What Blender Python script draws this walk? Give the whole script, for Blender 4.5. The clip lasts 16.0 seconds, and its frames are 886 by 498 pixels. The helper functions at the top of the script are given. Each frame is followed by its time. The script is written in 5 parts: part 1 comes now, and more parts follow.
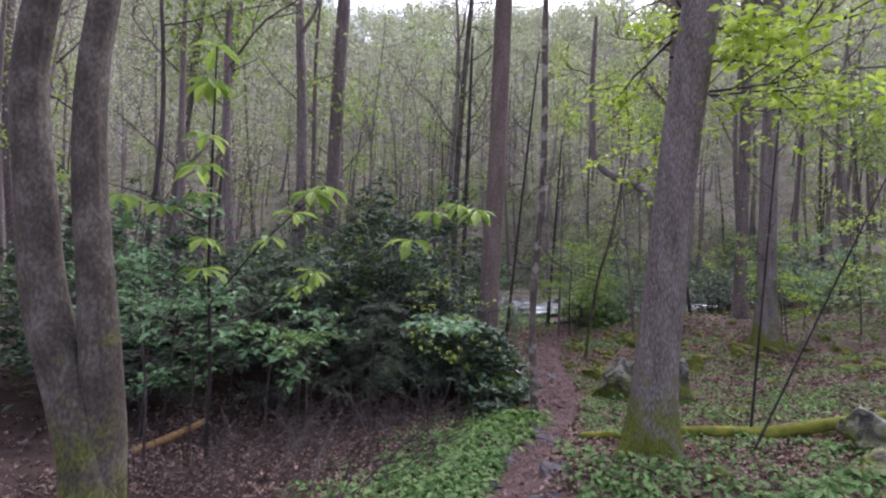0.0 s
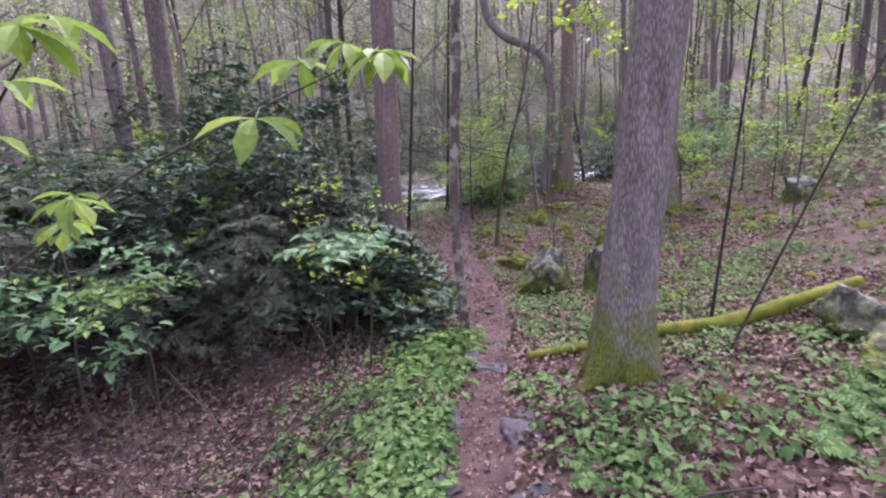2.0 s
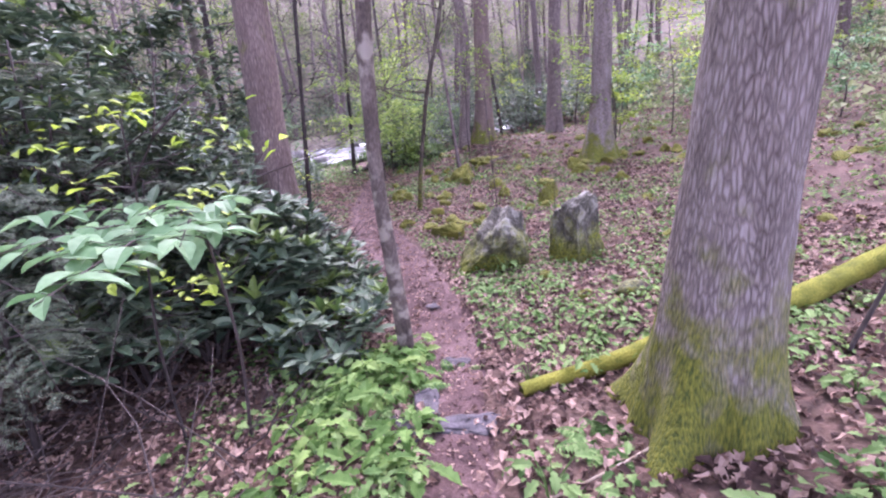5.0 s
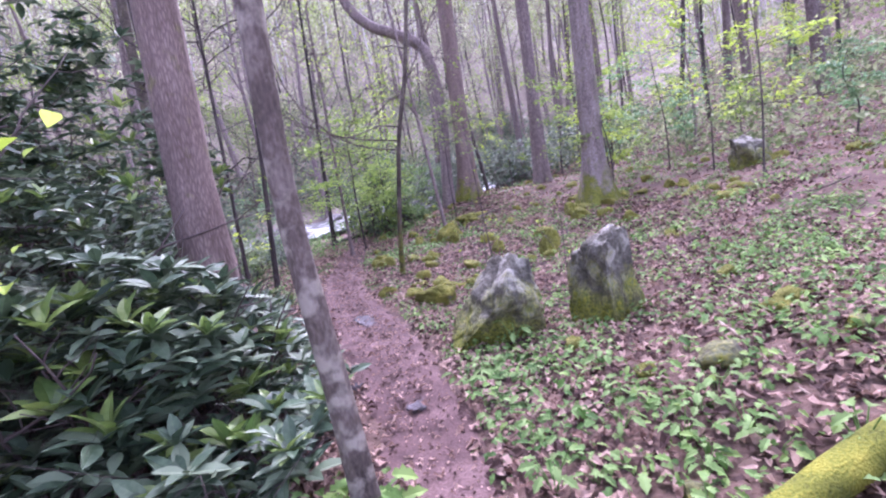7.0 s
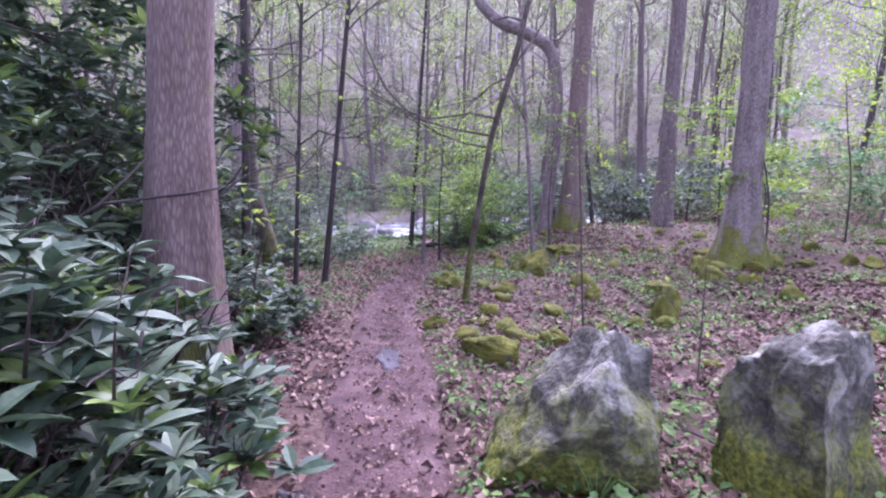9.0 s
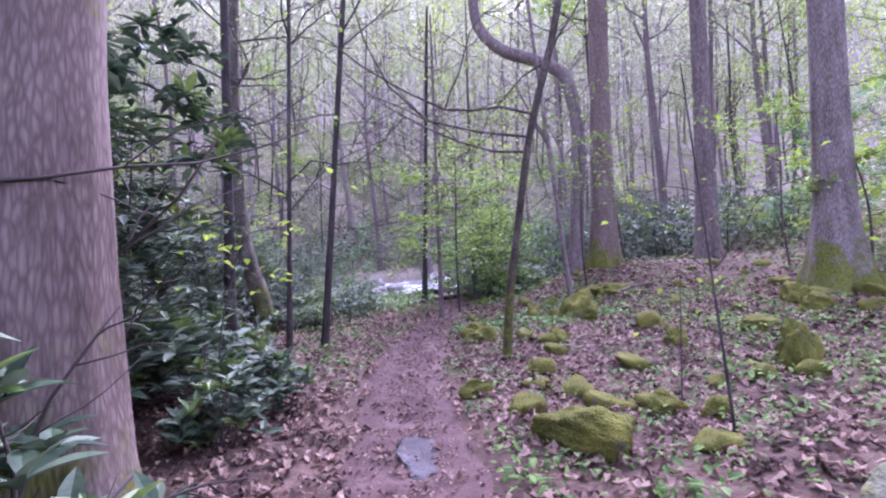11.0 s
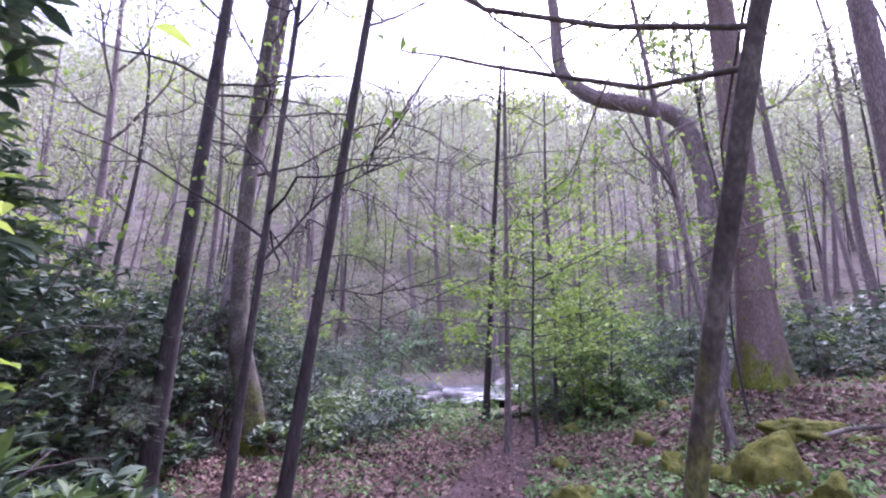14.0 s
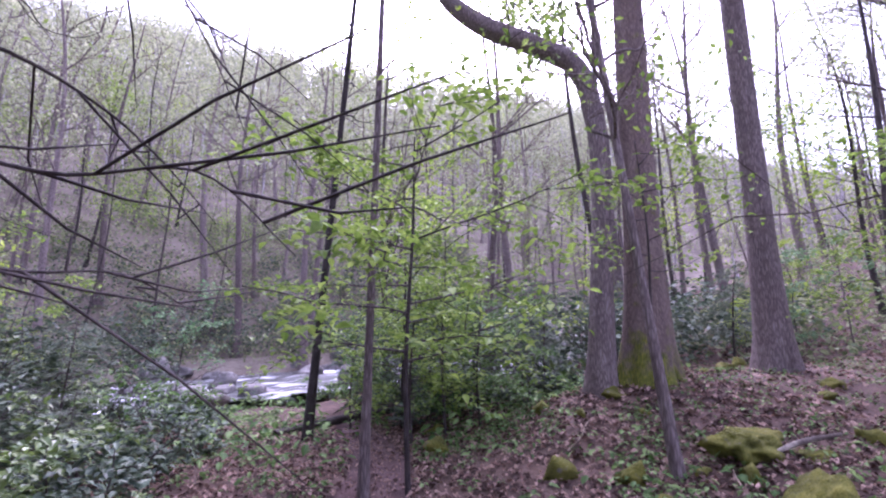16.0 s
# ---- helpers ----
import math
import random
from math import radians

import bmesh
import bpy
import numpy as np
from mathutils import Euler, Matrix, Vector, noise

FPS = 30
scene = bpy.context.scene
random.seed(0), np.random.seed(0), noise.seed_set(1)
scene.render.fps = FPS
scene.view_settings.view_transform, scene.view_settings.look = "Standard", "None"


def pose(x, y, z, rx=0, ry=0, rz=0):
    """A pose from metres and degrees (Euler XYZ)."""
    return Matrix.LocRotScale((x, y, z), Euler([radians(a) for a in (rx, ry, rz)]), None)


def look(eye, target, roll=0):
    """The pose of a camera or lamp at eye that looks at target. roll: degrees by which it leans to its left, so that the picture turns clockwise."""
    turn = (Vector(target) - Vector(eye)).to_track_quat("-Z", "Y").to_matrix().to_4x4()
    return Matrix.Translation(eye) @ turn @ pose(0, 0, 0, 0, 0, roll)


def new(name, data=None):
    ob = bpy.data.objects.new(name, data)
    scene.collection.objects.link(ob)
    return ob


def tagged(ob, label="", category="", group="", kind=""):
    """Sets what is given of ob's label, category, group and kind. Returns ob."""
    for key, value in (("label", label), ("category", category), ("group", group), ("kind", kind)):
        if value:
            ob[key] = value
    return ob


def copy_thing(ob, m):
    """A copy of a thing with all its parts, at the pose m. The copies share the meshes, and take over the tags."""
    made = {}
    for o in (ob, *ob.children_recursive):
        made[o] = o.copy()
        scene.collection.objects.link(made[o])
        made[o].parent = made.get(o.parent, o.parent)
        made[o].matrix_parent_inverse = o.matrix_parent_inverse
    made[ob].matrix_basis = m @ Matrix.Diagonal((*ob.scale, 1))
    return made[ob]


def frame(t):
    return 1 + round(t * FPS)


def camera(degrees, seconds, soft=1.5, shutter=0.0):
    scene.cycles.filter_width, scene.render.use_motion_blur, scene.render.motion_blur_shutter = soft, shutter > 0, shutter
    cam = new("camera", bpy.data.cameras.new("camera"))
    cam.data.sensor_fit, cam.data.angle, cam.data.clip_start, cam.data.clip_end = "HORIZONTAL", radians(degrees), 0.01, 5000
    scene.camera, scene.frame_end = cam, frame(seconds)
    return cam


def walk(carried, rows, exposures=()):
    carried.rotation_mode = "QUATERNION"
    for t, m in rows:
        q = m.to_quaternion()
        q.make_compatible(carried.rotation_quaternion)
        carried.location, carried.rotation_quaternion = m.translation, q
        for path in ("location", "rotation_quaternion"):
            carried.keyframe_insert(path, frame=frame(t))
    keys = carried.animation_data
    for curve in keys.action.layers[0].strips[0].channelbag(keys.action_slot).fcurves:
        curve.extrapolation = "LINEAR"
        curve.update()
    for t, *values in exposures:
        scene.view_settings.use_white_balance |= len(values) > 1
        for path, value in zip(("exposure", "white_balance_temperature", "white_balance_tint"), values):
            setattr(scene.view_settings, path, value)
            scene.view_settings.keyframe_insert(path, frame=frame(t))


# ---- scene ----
cam = camera(86.88, 16.0, soft=2.2)
ROWS = [
    (0.0, 0.000, 0.000, 1.450, 92.38, -1.98, -0.01),
    (0.5, -0.088, 0.486, 1.443, 91.67, -0.88, -7.70),
    (1.0, -0.064, 0.959, 1.543, 82.45, 2.83, -7.77),
    (1.5, -0.111, 1.429, 1.540, 80.21, 1.64, -12.05),
    (2.0, -0.010, 1.887, 1.510, 78.24, 2.80, -13.71),
    (2.5, -0.047, 2.318, 1.450, 76.60, 5.08, -18.75),
    (3.0, 0.099, 2.624, 1.406, 74.50, 6.54, -20.74),
    (3.5, 0.197, 2.903, 1.333, 74.17, 8.81, -21.35),
    (4.0, 0.238, 3.328, 1.235, 72.64, 7.03, -24.32),
    (6.5, 0.929, 4.919, 0.774, 77.31, 4.52, -24.98),
    (7.0, 1.108, 5.281, 0.653, 81.44, 9.55, -27.28),
    (7.5, 1.336, 5.667, 0.643, 80.56, 9.00, -30.87),
    (8.0, 1.555, 5.921, 0.645, 91.73, 7.31, -29.99),
    (8.5, 1.779, 6.383, 0.564, 91.73, 3.63, -22.29),
    (9.0, 2.012, 6.787, 0.514, 84.32, -1.05, -14.86),
    (11.5, 2.276, 8.846, 0.129, 92.62, 3.36, -14.50),
    (12.0, 2.494, 9.375, 0.162, 92.99, 2.60, -16.20),
    (12.5, 2.715, 9.732, 0.256, 98.26, -0.59, -10.26),
    (13.0, 2.897, 10.205, 0.296, 94.62, -1.78, -5.25),
    (13.5, 2.983, 10.746, 0.148, 102.21, -1.06, -1.20),
    (14.0, 2.917, 11.332, 0.126, 104.02, -0.83, -5.84),
    (14.5, 2.855, 12.069, 0.278, 90.91, 2.35, -4.66),
    (15.0, 2.777, 12.743, 0.263, 98.62, 4.99, -13.73),
    (15.5, 2.831, 13.372, 0.272, 103.40, 6.18, -20.46),
    (16.0, 2.961, 14.055, 0.326, 101.89, -0.2, -29.53),
]
EXPOSURES = [(0.0, 1.66, 5720, 28), (0.5, 1.98, 5640, 30), (1.5, 2.25, 5700, 35), (4.0, 2.8, 5700, 47), (6.5, 3.02, 5380, 48), (7.5, 2.98, 5370, 48), (9.0, 2.82, 5230, 49), (11.5, 2.77, 5160, 51), (13.0, 2.72, 5200, 51), (14.5, 2.55, 5300, 51), (15.0, 2.6, 5300, 51), (15.5, 2.46, 5320, 52), (16.0, 2.36, 5360, 52)]
walk(cam, [(t, pose(x, y, z, rx, ry, rz)) for t, x, y, z, rx, ry, rz in ROWS], EXPOSURES)

# ---- sky and sun: a bright overcast spring day ----
world = bpy.data.worlds.new("sky")
scene.world = world
world.use_nodes = True
wn, wl = world.node_tree.nodes, world.node_tree.links
wn.clear()
w_out = wn.new("ShaderNodeOutputWorld")
w_bg = wn.new("ShaderNodeBackground")
w_hsv = wn.new("ShaderNodeHueSaturation")
w_sky = wn.new("ShaderNodeTexSky")
w_sky.sky_type = "NISHITA"
w_sky.sun_disc = False
w_sky.sun_elevation = radians(49)
w_sky.sun_rotation = radians(35)
w_sky.dust_density = 3.0
w_hsv.inputs["Saturation"].default_value = 0.4
w_bg.inputs["Strength"].default_value = 0.15
wl.new(w_sky.outputs["Color"], w_hsv.inputs["Color"])
wl.new(w_hsv.outputs["Color"], w_bg.inputs["Color"])
wl.new(w_bg.outputs["Background"], w_out.inputs["Surface"])
sun_data = bpy.data.lights.new("sun", "SUN")
sun_data.energy = 0.95
sun_data.angle = radians(40)
sun_data.color = (1.0, 0.96, 0.9)
sun = new("sun", sun_data)
sun.matrix_world = look((30, 43, 60), (0, 0, 0))


# ---- materials ----
def material(name, colours, scale=6.0, fine=60.0, rough=0.85, bump=0.3, stretch=1.0, island=0.0, rand=0.0,
             through_light=0.0, spec=0.3, moss=None, spots=None, coords="Object", bump_dist=0.02, ridge=None):
    """A surface of two or three colours mixed by a coarse and a fine noise. moss: (low z, high z) on the thing.
    spots: (colour, amount, size) for lichen. ridge: (number to the metre, share) of bark plates. island / rand: colour change per loose piece / per object."""
    m = bpy.data.materials.new(name)
    m.use_nodes = True
    n, l = m.node_tree.nodes, m.node_tree.links
    n.clear()
    out = n.new("ShaderNodeOutputMaterial")
    bsdf = n.new("ShaderNodeBsdfPrincipled")
    tc = n.new("ShaderNodeTexCoord")
    mp = n.new("ShaderNodeMapping")
    mp.inputs["Scale"].default_value = (1, 1, stretch)
    l.new(tc.outputs[coords], mp.inputs["Vector"])
    big = n.new("ShaderNodeTexNoise")
    big.inputs["Scale"].default_value, big.inputs["Detail"].default_value = scale, 5
    small = n.new("ShaderNodeTexNoise")
    small.inputs["Scale"].default_value, small.inputs["Detail"].default_value = fine, 4
    l.new(mp.outputs["Vector"], big.inputs["Vector"])
    l.new(mp.outputs["Vector"], small.inputs["Vector"])
    mix = n.new("ShaderNodeMix")
    mix.data_type, mix.inputs["Factor"].default_value = "FLOAT", 0.42
    l.new(big.outputs["Fac"], mix.inputs["A"])
    l.new(small.outputs["Fac"], mix.inputs["B"])
    value = mix.outputs["Result"]
    if ridge:
        wob = n.new("ShaderNodeVectorMath")
        wob.operation = "MULTIPLY_ADD"
        wob.inputs[1].default_value = (0.05, 0.05, 0.05)
        l.new(big.outputs["Color"], wob.inputs[0])
        l.new(mp.outputs["Vector"], wob.inputs[2])
        vo = n.new("ShaderNodeTexVoronoi")
        vo.feature = "DISTANCE_TO_EDGE"
        vo.inputs["Scale"].default_value = ridge[0]
        l.new(wob.outputs["Vector"], vo.inputs["Vector"])
        vr = n.new("ShaderNodeMapRange")
        vr.inputs["From Max"].default_value = 0.3
        vr.inputs["To Min"].default_value, vr.inputs["To Max"].default_value = 0.2, 0.72
        l.new(vo.outputs["Distance"], vr.inputs["Value"])
        vm = n.new("ShaderNodeMix")
        vm.data_type, vm.inputs["Factor"].default_value = "FLOAT", ridge[1]
        l.new(value, vm.inputs["A"])
        l.new(vr.outputs["Result"], vm.inputs["B"])
        value = vm.outputs["Result"]
    height = value
    if island or rand:
        pick = n.new("ShaderNodeNewGeometry").outputs["Random Per Island"] if island else n.new("ShaderNodeObjectInfo").outputs["Random"]
        ma = n.new("ShaderNodeMath")
        ma.operation = "MULTIPLY_ADD"
        ma.inputs[1].default_value, ma.inputs[2].default_value = (island or rand), -0.5 * (island or rand)
        l.new(pick, ma.inputs[0])
        ad = n.new("ShaderNodeMath")
        ad.operation = "ADD"
        l.new(value, ad.inputs[0])
        l.new(ma.outputs[0], ad.inputs[1])
        value = ad.outputs[0]
    ramp = n.new("ShaderNodeValToRGB")
    stops = [0.5] if len(colours) == 1 else [0.3 + 0.4 * i / (len(colours) - 1) for i in range(len(colours))]
    while len(ramp.color_ramp.elements) < len(colours):
        ramp.color_ramp.elements.new(0.5)
    for e, s, c in zip(ramp.color_ramp.elements, stops, colours):
        e.position, e.color = s, (*c, 1)
    l.new(value, ramp.inputs["Fac"])
    colour = ramp.outputs["Color"]
    if spots:
        sn = n.new("ShaderNodeTexNoise")
        sn.inputs["Scale"].default_value, sn.inputs["Detail"].default_value = spots[2], 6
        l.new(tc.outputs[coords], sn.inputs["Vector"])
        sr = n.new("ShaderNodeMapRange")
        sr.inputs["From Min"].default_value, sr.inputs["From Max"].default_value = spots[1], spots[1] + 0.1
        l.new(sn.outputs["Fac"], sr.inputs["Value"])
        sm = n.new("ShaderNodeMix")
        sm.data_type = "RGBA"
        sm.inputs["B"].default_value = (*spots[0], 1)
        l.new(sr.outputs["Result"], sm.inputs["Factor"])
        l.new(colour, sm.inputs["A"])
        colour = sm.outputs["Result"]
    if moss:
        sep = n.new("ShaderNodeSeparateXYZ")
        l.new(tc.outputs["Object"], sep.inputs["Vector"])
        mn = n.new("ShaderNodeTexNoise")
        mn.inputs["Scale"].default_value, mn.inputs["Detail"].default_value = 5.0, 6
        l.new(tc.outputs["Object"], mn.inputs["Vector"])
        mr = n.new("ShaderNodeMapRange")
        mr.inputs["From Min"].default_value, mr.inputs["From Max"].default_value = moss[0], moss[1]
        mr.inputs["To Min"].default_value, mr.inputs["To Max"].default_value = 0.9, -0.25
        l.new(sep.outputs["Z"], mr.inputs["Value"])
        ms = n.new("ShaderNodeMath")
        ms.operation = "ADD"
        l.new(mr.outputs["Result"], ms.inputs[0])
        ragged = n.new("ShaderNodeMath")
        ragged.operation = "MULTIPLY_ADD"
        ragged.inputs[1].default_value, ragged.inputs[2].default_value = 2.4, -0.7
        l.new(mn.outputs["Fac"], ragged.inputs[0])
        l.new(ragged.outputs[0], ms.inputs[1])
        mt = n.new("ShaderNodeMapRange")
        mt.inputs["From Min"].default_value, mt.inputs["From Max"].default_value = 0.5, 1.15
        l.new(ms.outputs[0], mt.inputs["Value"])
        mc = n.new("ShaderNodeValToRGB")
        mc.color_ramp.elements[0].color, mc.color_ramp.elements[1].color = (0.05, 0.07, 0.012, 1), (0.2, 0.2, 0.025, 1)
        mc.color_ramp.elements[0].position, mc.color_ramp.elements[1].position = 0.35, 0.7
        l.new(small.outputs["Fac"], mc.inputs["Fac"])
        mm = n.new("ShaderNodeMix")
        mm.data_type = "RGBA"
        l.new(mt.outputs["Result"], mm.inputs["Factor"])
        l.new(colour, mm.inputs["A"])
        l.new(mc.outputs["Color"], mm.inputs["B"])
        colour = mm.outputs["Result"]
    l.new(colour, bsdf.inputs["Base Color"])
    bsdf.inputs["Roughness"].default_value = rough
    bsdf.inputs["Specular IOR Level"].default_value = spec
    if bump:
        bp = n.new("ShaderNodeBump")
        bp.inputs["Strength"].default_value, bp.inputs["Distance"].default_value = bump, bump_dist
        l.new(height, bp.inputs["Height"])
        l.new(bp.outputs["Normal"], bsdf.inputs["Normal"])
    if through_light:
        tr = n.new("ShaderNodeBsdfTranslucent")
        l.new(colour, tr.inputs["Color"])
        mx = n.new("ShaderNodeMixShader")
        mx.inputs["Fac"].default_value = through_light
        l.new(bsdf.outputs["BSDF"], mx.inputs[1])
        l.new(tr.outputs["BSDF"], mx.inputs[2])
        l.new(mx.outputs["Shader"], out.inputs["Surface"])
    else:
        l.new(bsdf.outputs["BSDF"], out.inputs["Surface"])
    return m


M_SOIL = material("forest soil", [(0.03, 0.02, 0.015), (0.09, 0.056, 0.041), (0.17, 0.11, 0.083)], 2.2, 28, 0.95, 0.9, coords="Object", bump_dist=0.05)
M_TRAIL = material("trodden trail soil", [(0.034, 0.019, 0.017), (0.085, 0.049, 0.044), (0.17, 0.112, 0.1)], 4.0, 60, 0.95, 0.9, bump_dist=0.03)
# leaf litter colour, lightened to carry the haze over the far hill
M_HILL_HAZY = material("dry leaves over a far hillside, paled for haze", [(0.08, 0.064, 0.048), (0.175, 0.145, 0.11), (0.28, 0.245, 0.19)], 0.5, 6, 0.95, 0.6, bump_dist=0.1)
M_LITTER = material("dead leaves", [(0.05, 0.027, 0.02), (0.17, 0.1, 0.072), (0.34, 0.235, 0.18)], 1.5, 40, 0.8, 0.2, island=0.85, through_light=0.12)
M_BARK_BIG = material("ridged grey bark with moss", [(0.07, 0.054, 0.045), (0.2, 0.165, 0.145), (0.35, 0.31, 0.29)], 9, 90, 0.9, 1.0, 0.2, moss=(0.1, 1.35), bump_dist=0.022, ridge=(52, 0.38))
M_BARK = material("grey brown bark", [(0.065, 0.05, 0.043), (0.16, 0.125, 0.113), (0.29, 0.245, 0.225)], 7, 60, 0.9, 0.8, 0.15, rand=0.16, bump_dist=0.02, ridge=(40, 0.4))
M_BARK_MOSSY = material("brown bark with moss at the foot", [(0.075, 0.052, 0.042), (0.16, 0.118, 0.1), (0.28, 0.22, 0.19)], 5, 60, 0.9, 0.7, 0.2, moss=(0.0, 1.1), bump_dist=0.012, ridge=(46, 0.3))
M_BARK_TWIN = material("smooth lichened bark", [(0.022, 0.018, 0.013), (0.075, 0.062, 0.047), (0.19, 0.17, 0.135)], 5, 45, 0.9, 0.8, 0.6, moss=(-0.1, 1.5), bump_dist=0.012)
M_BARK_PALE = material("pale blotched bark", [(0.028, 0.021, 0.017), (0.095, 0.073, 0.06), (0.21, 0.175, 0.145)], 7, 60, 0.85, 0.9, 0.5, spots=((0.29, 0.255, 0.205), 0.52, 6.5), bump_dist=0.012)
M_BARK_DARK = material("dark wet bark", [(0.018, 0.014, 0.012), (0.05, 0.04, 0.035), (0.11, 0.09, 0.08)], 14, 60, 0.85, 0.7, 0.25, rand=0.2, bump_dist=0.012)
# haze over the distant trunks is put into this pale mauve grey
M_BARK_HAZY = material("far bark paled for haze", [(0.18, 0.16, 0.158), (0.32, 0.29, 0.29), (0.47, 0.435, 0.44)], 5, 30, 0.9, 0.4, 0.3, island=0.3)
M_TWIG = material("bare twig bark", [(0.04, 0.03, 0.026), (0.09, 0.07, 0.062)], 8, 40, 0.85, 0.3)
M_MOSS = material("cushion moss", [(0.045, 0.06, 0.01), (0.15, 0.16, 0.02), (0.3, 0.28, 0.04)], 7, 90, 1.0, 1.0, bump_dist=0.03)
M_ROCK = material("lichened grey boulder", [(0.022, 0.02, 0.015), (0.08, 0.075, 0.056), (0.19, 0.18, 0.14)], 7, 40, 0.95, 1.0, spots=((0.31, 0.297, 0.245), 0.5, 5.5), moss=(-0.3, 0.5), bump_dist=0.04)
M_ROCK_MOSS = material("mossy boulder", [(0.042, 0.048, 0.011), (0.125, 0.128, 0.02), (0.24, 0.22, 0.04)], 5, 80, 1.0, 1.0, spots=((0.15, 0.14, 0.11), 0.62, 7), bump_dist=0.05)
M_STONE = material("trail stone", [(0.028, 0.025, 0.026), (0.07, 0.062, 0.064), (0.13, 0.115, 0.118)], 6, 50, 0.8, 0.6)
M_RIVER_ROCK = material("wet river boulder", [(0.045, 0.042, 0.035), (0.14, 0.13, 0.115), (0.34, 0.32, 0.3)], 2.5, 25, 0.6, 0.5)
M_RHODO = material("leathery evergreen leaf", [(0.032, 0.058, 0.032), (0.075, 0.12, 0.064), (0.14, 0.185, 0.11)], 2.0, 30, 0.55, 0.1, island=0.65, through_light=0.16, spec=0.28)
M_HEMLOCK = material("fine hemlock needles", [(0.07, 0.092, 0.06), (0.135, 0.17, 0.108), (0.21, 0.24, 0.165)], 2.0, 30, 0.75, 0.0, island=0.6, through_light=0.3, spec=0.15)
M_RHODO_NEW = material("young evergreen leaf", [(0.07, 0.13, 0.03), (0.13, 0.2, 0.045), (0.2, 0.28, 0.07)], 2.0, 30, 0.42, 0.1, island=0.4, through_light=0.25, spec=0.5)
M_SPRING = material("fresh spring leaf", [(0.12, 0.2, 0.03), (0.2, 0.31, 0.05), (0.32, 0.43, 0.09)], 2.0, 30, 0.5, 0.1, island=0.45, through_light=0.5)
M_SPRING_BRIGHT = material("bright young leaf", [(0.2, 0.3, 0.03), (0.31, 0.43, 0.05), (0.44, 0.55, 0.1)], 2.0, 30, 0.5, 0.1, island=0.4, through_light=0.55)
M_HOBBLE = material("soft blue green leaf", [(0.09, 0.19, 0.075), (0.155, 0.285, 0.12), (0.25, 0.4, 0.19)], 2.0, 30, 0.5, 0.1, island=0.4, through_light=0.4)
M_HERB = material("herb leaf", [(0.06, 0.125, 0.03), (0.12, 0.215, 0.058), (0.22, 0.33, 0.11)], 2.0, 30, 0.65, 0.1, island=0.55, through_light=0.35, spec=0.2)
M_HERB_BRIGHT = material("bright herb leaf", [(0.075, 0.155, 0.03), (0.14, 0.25, 0.06), (0.24, 0.36, 0.1)], 2.0, 30, 0.65, 0.1, island=0.6, through_light=0.4, spec=0.2)
# spring green washed out, so the colour itself holds the distant haze
M_LEAF_HAZY = material("woodland leaf paled for haze", [(0.22, 0.25, 0.13), (0.34, 0.375, 0.2), (0.47, 0.49, 0.31)], 0.15, 3, 0.7, 0.0, island=0.6, through_light=0.45)
# green dulled towards grey to paint in the mist on the slopes
M_UNDER = material("undergrowth leaf muted for haze", [(0.11, 0.15, 0.06), (0.2, 0.245, 0.11), (0.31, 0.345, 0.18)], 0.15, 3, 0.7, 0.0, island=0.7, through_light=0.45)
M_STEM = material("green stem", [(0.08, 0.12, 0.04), (0.16, 0.2, 0.08)], 8, 40, 0.7, 0.2)
M_DEADWOOD = material("bleached dead wood", [(0.16, 0.11, 0.07), (0.32, 0.25, 0.18), (0.5, 0.44, 0.36)], 6, 50, 0.85, 0.5, 0.3)
M_ORANGE_WOOD = material("orange rotten wood", [(0.16, 0.08, 0.03), (0.34, 0.2, 0.08), (0.45, 0.3, 0.15)], 6, 50, 0.9, 0.5)


def water_material():
    m = bpy.data.materials.new("rushing stream water")
    m.use_nodes = True
    n, l = m.node_tree.nodes, m.node_tree.links
    bsdf = n["Principled BSDF"]
    tc = n.new("ShaderNodeTexCoord")
    mp = n.new("ShaderNodeMapping")
    mp.inputs["Scale"].default_value = (0.5, 1.2, 1)
    ns = n.new("ShaderNodeTexNoise")
    ns.inputs["Scale"].default_value, ns.inputs["Detail"].default_value, ns.inputs["Distortion"].default_value = 1.1, 7, 0.6
    rp = n.new("ShaderNodeValToRGB")
    rp.color_ramp.elements[0].position, rp.color_ramp.elements[0].color = 0.5, (0.06, 0.064, 0.06, 1)
    rp.color_ramp.elements[1].position, rp.color_ramp.elements[1].color = 0.64, (0.75, 0.77, 0.8, 1)
    l.new(tc.outputs["Object"], mp.inputs["Vector"])
    l.new(mp.outputs["Vector"], ns.inputs["Vector"])
    l.new(ns.outputs["Fac"], rp.inputs["Fac"])
    l.new(rp.outputs["Color"], bsdf.inputs["Base Color"])
    bsdf.inputs["Roughness"].default_value = 0.4
    bp = n.new("ShaderNodeBump")
    bp.inputs["Strength"].default_value, bp.inputs["Distance"].default_value = 0.8, 0.1
    l.new(ns.outputs["Fac"], bp.inputs["Height"])
    l.new(bp.outputs["Normal"], bsdf.inputs["Normal"])
    return m


M_WATER = water_material()

# ---- lie of the land ----
RNG = np.random.default_rng(7)
LATTICE = RNG.random((256, 256))


